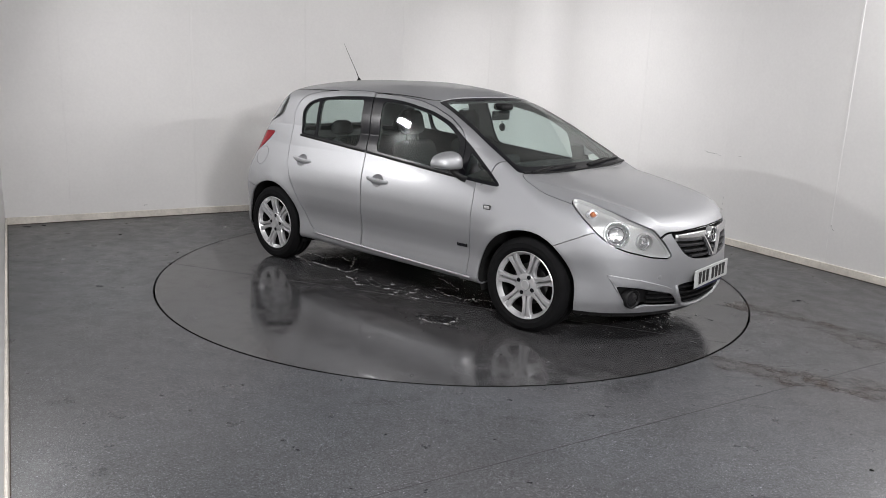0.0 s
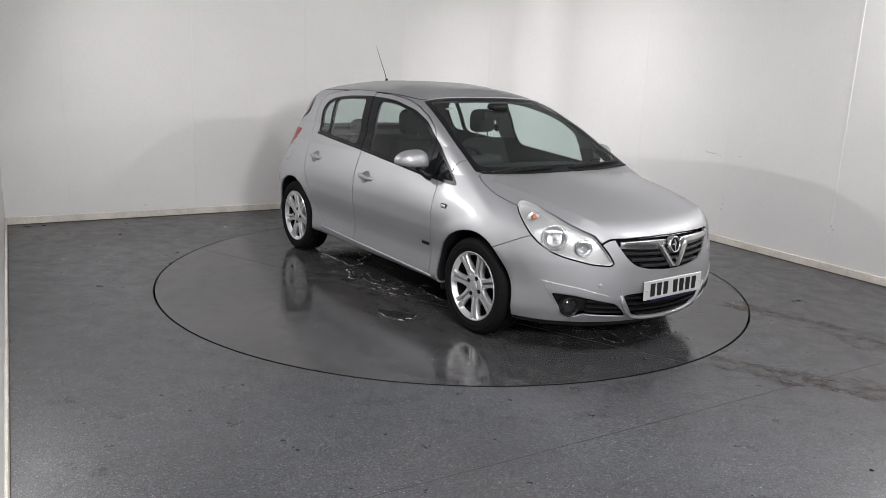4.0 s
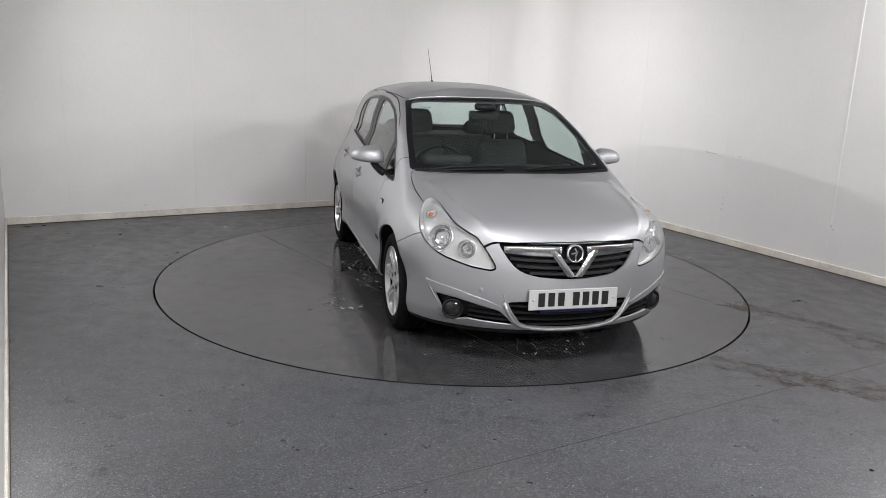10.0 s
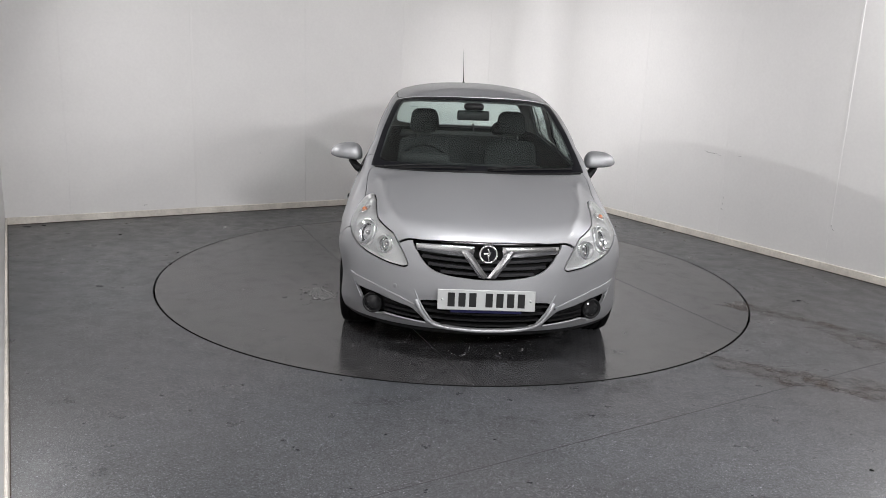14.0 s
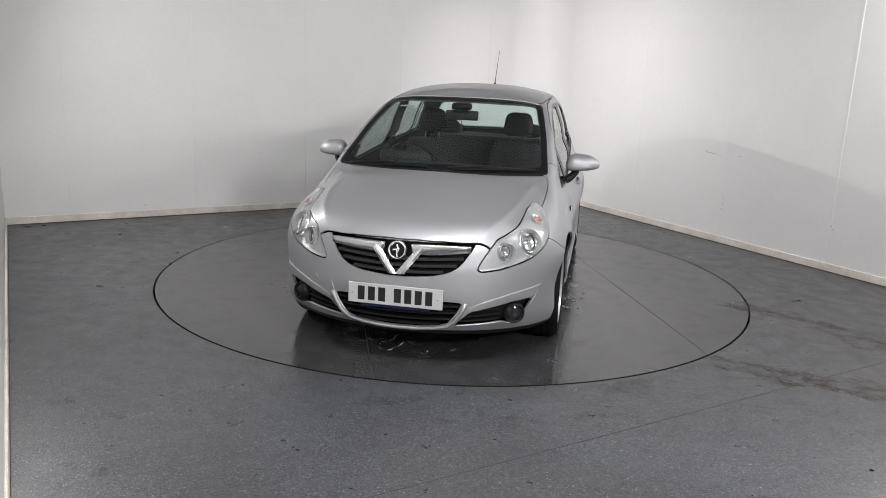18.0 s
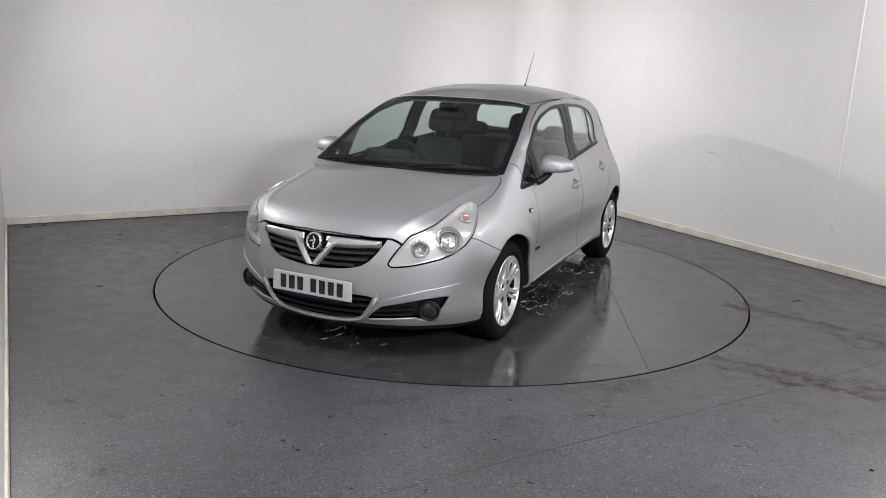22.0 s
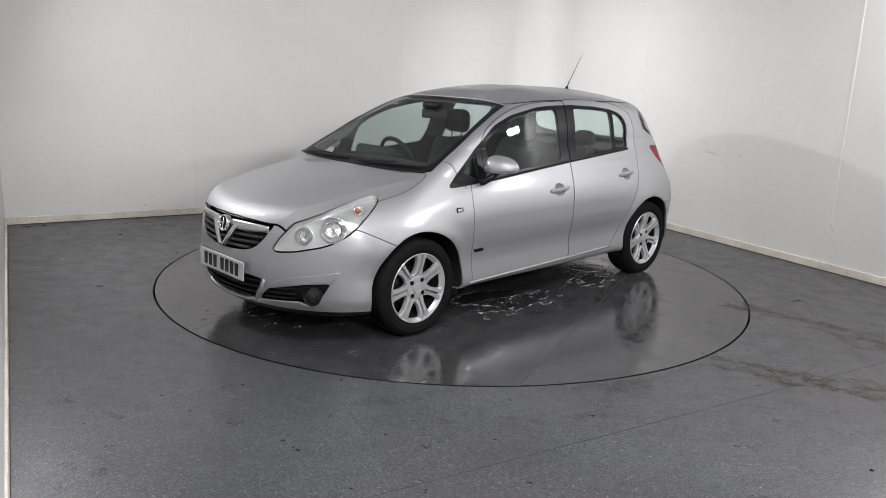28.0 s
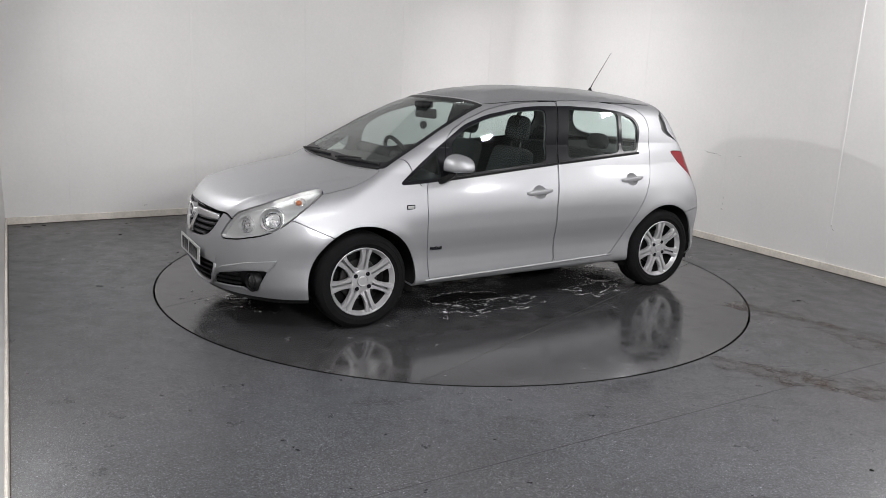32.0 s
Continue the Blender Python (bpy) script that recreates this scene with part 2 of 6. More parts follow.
def cladding(owner, m, length, side, joints, strips, start=0.0):
    """Boards on a wall, with narrow joints, cover strips and a skirting; side is +1 where the room lies at y > 0 of the wall's frame."""
    edges = [start] + joints + [length]
    for a, b in zip(edges, edges[1:]):
        y = sorted((0.0, side * 0.006))
        boxed("panel", a + 0.0004, b - 0.0004, y[0], y[1], 0.0, CEIL - 0.002, WALL_PAINT, owner, m, 0.0008)
    for a, foot in strips:
        y = sorted((side * 0.005, side * 0.0085))
        boxed("cover_strip", a - 0.011, a + 0.011, y[0], y[1], foot, CEIL - 0.002, STRIP_PAINT, owner, m, 0.0015)
    y = sorted((side * 0.020, side * 0.024))
    boxed("grime_line", start + 0.02, length, y[0], y[1], 0.0, 0.007, GRIME, owner, m, 0.001, "brown grime in the joint at the floor")
    y = sorted((side * 0.005, side * 0.020))
    return boxed("skirting", start + 0.02, length, y[0], y[1], 0.0, 0.072, SKIRT_PAINT, owner, m, 0.004, "scuffed cream-white skirting board")


cladding(wall_a, MA, LEN_A, 1, [0.87, 2.07, 3.27, 4.47, 5.67], [(2.07, 0.0), (4.47, 0.0)], 0.55)
cladding(wall_b, MB, 9.6, -1, [0.62, 1.86, 3.07, 4.26, 5.48, 6.70, 7.92], [(1.86, 0.0), (4.26, 0.40), (6.70, 0.0)], 0.55)
cladding(wall_l, ML, 7.2, 1, [1.2, 2.4, 3.6, 4.8, 6.0], [])


# the rounded corner board between the two walls
bm = bmesh.new()
turn = (DIR_A + DIR_B).normalized()
half = DIR_A.angle(DIR_B) / 2
rad = 0.55 * math.tan(half)
centre = CORNER + turn * (0.55 / math.cos(half))
foot_a, foot_b = CORNER + DIR_A * 0.55 - centre, CORNER + DIR_B * 0.55 - centre
rows = []
for i in range(25):
    d = foot_a.normalized().slerp(foot_b.normalized(), i / 24)
    rows.append([bm.verts.new(centre + d * r + Vector((0, 0, z))) for r, z in ((rad - 0.020, 0), (rad - 0.020, 0.070), (rad - 0.0065, 0.072), (rad - 0.0065, CEIL - 0.002), (rad + 0.01, CEIL - 0.002))])
for p0, p1 in zip(rows, rows[1:]):
    for k in range(4):
        bm.faces.new((p0[k], p1[k], p1[k + 1], p0[k + 1]))
bmesh.ops.recalc_face_normals(bm, faces=bm.faces)
ob = part("corner_board", bm, WALL_PAINT, wall_a, "white rounded corner board", smooth=True)
ob.data.set_sharp_from_angle(angle=radians(40))


def wall_marks(owner, m, side, marks):
    """Scuffs: short dark rubbed strokes just off the boards: distance along, height, length, width, turn."""
    y0 = side * (0.006 + 0.0008)
    for i, (d, z, ln, wd, turn) in enumerate(marks):
        bm = bmesh.new()
        k = 9
        rows = []
        for j in range(k):
            u = j / (k - 1) * 2 - 1
            w = wd * (1 - u * u) ** 0.5 * (0.7 + 0.5 * noise.noise((d * 7 + j, z * 5, i))) + 0.0004
            c = ln * 0.10 * noise.noise((j * 0.6, i * 3.1, d))
            rows.append([bm.verts.new((u * ln / 2, 0, c - w / 2)), bm.verts.new((u * ln / 2, 0, c + w / 2))])
        for p0, p1 in zip(rows, rows[1:]):
            bm.faces.new((p0[0], p1[0], p1[1], p0[1]))
        bmesh.ops.transform(bm, matrix=m @ Matrix.Translation((d, y0, z)) @ Matrix.Rotation(radians(turn), 4, "Y"), verts=bm.verts)
        part("scuff_mark", bm, SCUFF, owner, "grey scuff mark")


bm = bmesh.new()
g = 14.0
box(bm, -g, g, -g, g, -0.26, -0.060)
part("subfloor", bm, GAP_BLACK, kind="structure")
# the fixed floor with the round opening in it
bm = bmesh.new()
n = 192
inner = [bm.verts.new((RING * math.cos(2 * math.pi * i / n), RING * math.sin(2 * math.pi * i / n), 0)) for i in range(n)]
low = [bm.verts.new((v.co.x, v.co.y, -0.058)) for v in inner]
outer = []
for i in range(n):
    a = 2 * math.pi * i / n
    k = 13.0 / max(abs(math.cos(a)), abs(math.sin(a)))
    outer.append(bm.verts.new((k * math.cos(a), k * math.sin(a), 0)))
for i in range(n):
    j = (i + 1) % n
    bm.faces.new((inner[i], outer[i], outer[j], inner[j]))
    bm.faces.new((inner[i], inner[j], low[j], low[i]))
floor = tagged(part("floor", bm, FLOOR_GREY), "dark grey speckled safety vinyl floor", kind="structure")
ceil = tagged(boxed("ceiling", -g, g, -g, g, CEIL, CEIL + 0.1, CEILING_WHITE), "pale grey ceiling boards", kind="structure")

# the turning disc
turntable = tagged(new("turntable"), "flush round grey vinyl turntable set in the floor", "turntable")
bm = bmesh.new()
lathe(bm, [(0.0005, 0.0), (1.2, 0.0), (RING - 0.014, 0.0)], n)
part("disc", bm, DISC_GREY, turntable)
bm = bmesh.new()
lathe(bm, [(RING - 0.014, -0.0002), (RING - 0.014, -0.058), (RING - 0.040, -0.058)], n)
part("disc_edge", bm, GAP_BLACK, turntable, "black edge of the disc in its joint")

# lamp bodies, also for the three added fill lamps
for lx, ly, lz, lw, lh, watts, aim in LAMPS:
    lamp = tagged(new("flood_or_fill_lamp"), "white rectangular lamp out of view; the last three of six are added fill", "flood lamp", "flood lamps")
    lamp.matrix_world = Matrix.Translation((lx, ly, lz)) @ (Vector(aim) - Vector((lx, ly, lz))).to_track_quat("-Z", "Y").to_matrix().to_4x4()
    boxed("case", -lw / 2 - 0.02, lw / 2 + 0.02, -lh / 2 - 0.02, lh / 2 + 0.02, 0.012, 0.08, LAMP_CASE, lamp, bevel=0.006)
    boxed("diffuser", -lw / 2, lw / 2, -lh / 2, lh / 2, 0.004, 0.0115, LAMP_GLOW, lamp)
    bm = bmesh.new()
    tube(bm, [(0, 0, 0.08), (0, 0.02, 0.16)], 0.015, 8)
    part("bracket", bm, LAMP_CASE, lamp)


# ---------------------------------------------------------------- the car's skin
# Car space: x forward from the middle of the wheelbase, y to its left, z up from the ground.
def curve(x, *knots):
    """A smooth curve through (x, value) knots, monotone between them."""
    kx, ky = np.array([k[0] for k in knots]), np.array([k[1] for k in knots])
    h = np.diff(kx)
    d = np.diff(ky) / h
    m = np.zeros(len(kx))
    m[1:-1] = np.where(d[:-1] * d[1:] > 0, 2 * d[:-1] * d[1:] / np.where(d[:-1] + d[1:] == 0, 1, d[:-1] + d[1:]), 0)
    m[0], m[-1] = d[0], d[-1]
    x = np.clip(x, kx[0], kx[-1])
    i = np.clip(np.searchsorted(kx, x) - 1, 0, len(kx) - 2)
    t = (x - kx[i]) / h[i]
    return (ky[i] * (1 + 2 * t) * (1 - t) ** 2 + h[i] * m[i] * t * (1 - t) ** 2
            + ky[i + 1] * t * t * (3 - 2 * t) + h[i] * m[i + 1] * t * t * (t - 1))


def smin(a, b, k):
    h = np.maximum(k - np.abs(a - b), 0) / k
    return np.minimum(a, b) - h * h * k * 0.25


def smax(a, b, k):
    return -smin(-a, -b, k)


AXLE, HUB_Z, TYRE_R = 1.2555, 0.298, 0.302
ARCH_R = 0.352


def skin(x, y, z):
    """Below zero inside the body, above zero outside, for y of either sign."""
    y = np.abs(y)
    # top: bonnet, windscreen, roof
    bonnet = curve(x, (0.9, 0.992), (1.14, 0.960), (1.4, 0.918), (1.7, 0.858), (1.9, 0.802), (2.0, 0.757), (2.06, 0.715), (2.2, 0.60)) - 0.052 * (y / 0.75) ** 2.0
    crease = y - curve(x, (1.0, 0.68), (1.18, 0.635), (1.31, 0.600), (1.59, 0.562), (1.77, 0.522), (1.95, 0.450), (2.1, 0.36))
    bonnet = bonnet + 0.0075 * np.exp(-(crease / 0.022) ** 2) - 0.26 * 0.007 * np.logaddexp(0.0, crease / 0.007)
    ramp = 0.955 + 0.525 * (1.145 - x - 0.075 * y ** 2)
    roof = curve(x, (-2.0, 1.28), (-1.5, 1.405), (-1.2, 1.452), (-0.8, 1.483), (-0.3, 1.489), (0.0, 1.468), (0.3, 1.425), (0.6, 1.34)) - 0.085 * (y / 0.6) ** 2.4
    top = smax(bonnet, smin(ramp, roof, 0.05), 0.015)
    # flank
    body = curve(x, (-1.95, 0.79), (-1.6, 0.822), (-1.25, 0.846), (-0.8, 0.850), (0.0, 0.856), (0.8, 0.856), (1.25, 0.852), (1.6, 0.822), (1.85, 0.775), (2.1, 0.70))
    body = body + curve(z, (0.15, -0.06), (0.22, -0.034), (0.28, -0.019), (0.35, -0.0245), (0.40, -0.0275), (0.45, -0.0235), (0.54, -0.0055), (0.60, 0.002), (0.68, 0.003), (0.78, -0.005), (0.88, -0.027), (1.0, -0.080), (1.1, -0.15))
    house = curve(x, (-1.9, 0.66), (-1.5, 0.715), (-1.0, 0.748), (-0.3, 0.766), (0.4, 0.766), (0.85, 0.752), (1.1, 0.722), (1.5, 0.672), (1.9, 0.60)) - 0.36 * (z - 0.95) + 0.16 * np.maximum(0.95 - z, 0) - 0.10 * np.maximum(z - 1.2, 0) ** 1.5
    for ax in (AXLE, -AXLE):
        r = np.hypot(x - ax, z - HUB_Z)
        body = body + 0.014 * np.exp(-((r - ARCH_R - 0.01) / 0.06) ** 2) * (z > 0.1)
    flank = smin(body, house, 0.05)
    # nose and tail
    nose = curve(z, (0.12, 1.95), (0.2, 2.040), (0.3, 2.088), (0.42, 2.100), (0.54, 2.094), (0.64, 2.076), (0.72, 2.050), (0.85, 1.99), (1.2, 1.9)) - 0.371 * y ** 2 - 0.398 * y ** 4
    tail = curve(z, (0.12, -1.80), (0.3, -1.885), (0.55, -1.895), (0.7, -1.87), (0.85, -1.80), (1.0, -1.735), (1.2, -1.615), (1.38, -1.485), (1.6, -1.32)) + 0.25 * y ** 2 + 0.15 * y ** 4
    under = curve(x, (-1.9, 0.200), (-1.1, 0.232), (0.95, 0.230), (1.50, 0.185), (2.1, 0.168))
    f = smax(z - top, y - flank, 0.07)
    f = smax(f, x - nose, 0.07)
    f = smax(f, tail - x, 0.08)
    return smax(f, under - z, 0.04)


def normals_at(p):
    e = 1e-3
    g = np.stack([skin(*(p + np.eye(3)[i] * e).T) - skin(*(p - np.eye(3)[i] * e).T) for i in range(3)], 1)
    return g / np.maximum(np.linalg.norm(g, axis=1, keepdims=True), 1e-9)


def half_shell(step=0.02):
    """The skin of the car's left half, as points and triangles."""
    X0, X1, Y1, Z0, Z1 = -2.15, 2.35, 1.05, 0.06, 1.68
    nx, ny, nz = int((X1 - X0) / step), int(Y1 / step), int((Z1 - Z0) / step)
    gx, gy, gz = np.linspace(X0, X1, nx + 1), np.linspace(0, Y1, ny + 1), np.linspace(Z0, Z1, nz + 1)
    sheets = []
    for a, b, f in ((gx, gz, lambda a, b: (a, 0 * a + Y1, b)), (gx, gy, lambda a, b: (a, b, 0 * a + Z1)), (gx, gy, lambda a, b: (a, b, 0 * a + Z0)),
                    (gy, gz, lambda a, b: (0 * a + X1, a, b)), (gy, gz, lambda a, b: (0 * a + X0, a, b))):
        A, B = np.meshgrid(a, b, indexing="ij")
        q = np.stack(f(A.ravel(), B.ravel()), 1)
        i = (np.arange(len(a) - 1)[:, None] * len(b) + np.arange(len(b) - 1)[None]).ravel()
        sheets.append((q, np.concatenate([np.stack([i, i + len(b), i + len(b) + 1], 1), np.stack([i, i + len(b) + 1, i + 1], 1)])))
    pts, tris, base = [], [], 0
    for q, t in sheets:
        pts.append(q)
        tris.append(t + base)
        base += len(q)
    q, t = np.concatenate(pts), np.concatenate(tris)
    _, first, back = np.unique(np.round(q, 6), axis=0, return_index=True, return_inverse=True)
    q, t = q[first], back.ravel()[t]
    core = np.stack([np.clip(q[:, 0], -1.75, 1.85) * 0.94, q[:, 1] * 0.0, np.clip(0.56 + 0.32 * (q[:, 2] - 0.56), 0.35, 0.80)], 1)
    core[:, 2] = np.where(q[:, 0] > 1.0, np.minimum(core[:, 2], 0.80 - 0.30 * np.clip(q[:, 0] - 1.0, 0, 1.2)), core[:, 2])
    lo, hi = np.zeros(len(q)), np.ones(len(q))
    for _ in range(34):
        mid = (lo + hi) / 2
        p = core + mid[:, None] * (q - core)
        out = skin(*p.T) > 0
        hi, lo = np.where(out, mid, hi), np.where(out, lo, mid)
    p = core + hi[:, None] * (q - core)
    # wind all triangles outwards
    n = normals_at(p)
    c = np.cross(p[t[:, 1]] - p[t[:, 0]], p[t[:, 2]] - p[t[:, 0]])
    flip = (c * n[t[:, 0]]).sum(1) < 0
    t[flip] = t[flip][:, ::-1]
    return p, t


def cut(p, t, field, tags):
    """Split the triangles along field = 0; tags go with the triangles. Returns points, triangles, tags and which lie inside (field < 0)."""
    s = field(p)
    s = np.where(np.abs(s) < 2e-5, 2e-5, s)
    neg = s < 0
    k = neg[t].sum(1)
    keep = (k == 0) | (k == 3)
    new_t, new_tags, inside = [t[keep]], [tags[keep]], [k[keep] == 3]
    made, extra = {}, []

    def between(a, b):
        key = (a, b) if a < b else (b, a)
        if key not in made:
            w = s[key[0]] / (s[key[0]] - s[key[1]])
            made[key] = len(p) + len(extra)
            extra.append(p[key[0]] + w * (p[key[1]] - p[key[0]]))
        return made[key]

    tt, tg, ins = [], [], []
    for tri, lab in zip(t[~keep].tolist(), tags[~keep].tolist()):
        sg = [neg[v] for v in tri]
        odd = next(i for i in range(3) if sg[i] != sg[(i + 1) % 3] and sg[i] != sg[(i + 2) % 3])
        a, b, c = tri[odd], tri[(odd + 1) % 3], tri[(odd + 2) % 3]
        ab, ac = between(a, b), between(a, c)
        tt += [(a, ab, ac), (ab, b, c), (ab, c, ac)]
        tg += [lab] * 3
        ins += [sg[odd], not sg[odd], not sg[odd]]
    if tt:
        new_t.append(np.array(tt)), new_tags.append(np.array(tg)), inside.append(np.array(ins))
        p = np.concatenate([p, np.array(extra)])
    return p, np.concatenate(new_t), np.concatenate(new_tags), np.concatenate(inside)


def rounded(poly, radius=0.03):
    """A closed outline with its corners rounded over up to that length."""
    q = np.array(poly, float)
    out = []
    for i in range(len(q)):
        a, b, c = q[i - 1], q[i], q[(i + 1) % len(q)]
        la, lc = np.linalg.norm(a - b), np.linalg.norm(c - b)
        p0, p1 = b + (a - b) * min(radius / la, 0.46), b + (c - b) * min(radius / lc, 0.46)
        for t in (0.0, 0.25, 0.5, 0.75, 1.0):
            out.append((1 - t) ** 2 * p0 + 2 * t * (1 - t) * b + t * t * p1)
    return np.array(out)


def outline_field(poly, u, v):
    """Signed distance to a closed outline, below zero inside."""
    a, b = np.array(poly, float), np.roll(np.array(poly, float), -1, axis=0)
    best, odd = np.full(u.shape, 1e9), np.zeros(u.shape, bool)
    for (ax, ay), (bx, by) in zip(a, b):
        dx, dy = bx - ax, by - ay
        w = np.clip(((u - ax) * dx + (v - ay) * dy) / (dx * dx + dy * dy + 1e-12), 0, 1)
        best = np.minimum(best, np.hypot(u - ax - w * dx, v - ay - w * dy))
        hit = ((ay > v) != (by > v)) & (u < ax + (v - ay) * dx / (dy if abs(dy) > 1e-12 else 1e-12))
        odd ^= hit
    return np.where(odd, -best, best)


# ---------------------------------------------------------------- cutting the skin into panels
OFF = Vector((-0.0658, 0.0925, 0))
ARC = 0.0135
GAP = 0.0023


def chart_side(p):
    return p[:, 0], p[:, 2]


def chart_top(p):
    return p[:, 0], p[:, 1]


def chart_end(p):
    return p[:, 1], p[:, 2]


def chart_corner(p):
    return np.degrees(np.arctan2(p[:, 1], p[:, 0] - 1.2)) * ARC, p[:, 2]


def chart_lamp(p):
    """Round the front corner, seen from half above."""
    return np.degrees(np.arctan2(p[:, 1], p[:, 0] - 1.2)) * ARC, (p[:, 2] - np.hypot(p[:, 1], p[:, 0] - 1.2)) * 0.7


def lamp_poly(*points):
    u, v = chart_lamp(np.array(points, float))
    return list(zip(u, v))


def region(chart, poly, where, round_by=0.03, grow=0.0):
    """The signed field of an outline drawn on one chart of the skin, where the given test holds."""
    q = rounded(poly, round_by) if round_by else np.array(poly, float)

    def field(p):
        u, v = chart(p)
        out = np.ones(len(p))
        (u0, v0), (u1, v1) = q.min(0) - 0.06, q.max(0) + 0.06
        near = where(p) & (u > u0) & (u < u1) & (v > v0) & (v < v1)
        out[near] = outline_field(q, u[near], v[near]) - grow
        return out
    return field


def corner_poly(poly):
    return [(a * ARC, z) for a, z in poly]


def mirrored_end(half):
    """A closed outline from its half at y >= 0, listed from the top centre to the bottom centre."""
    return list(half) + [(-y, z) for y, z in reversed(half)]


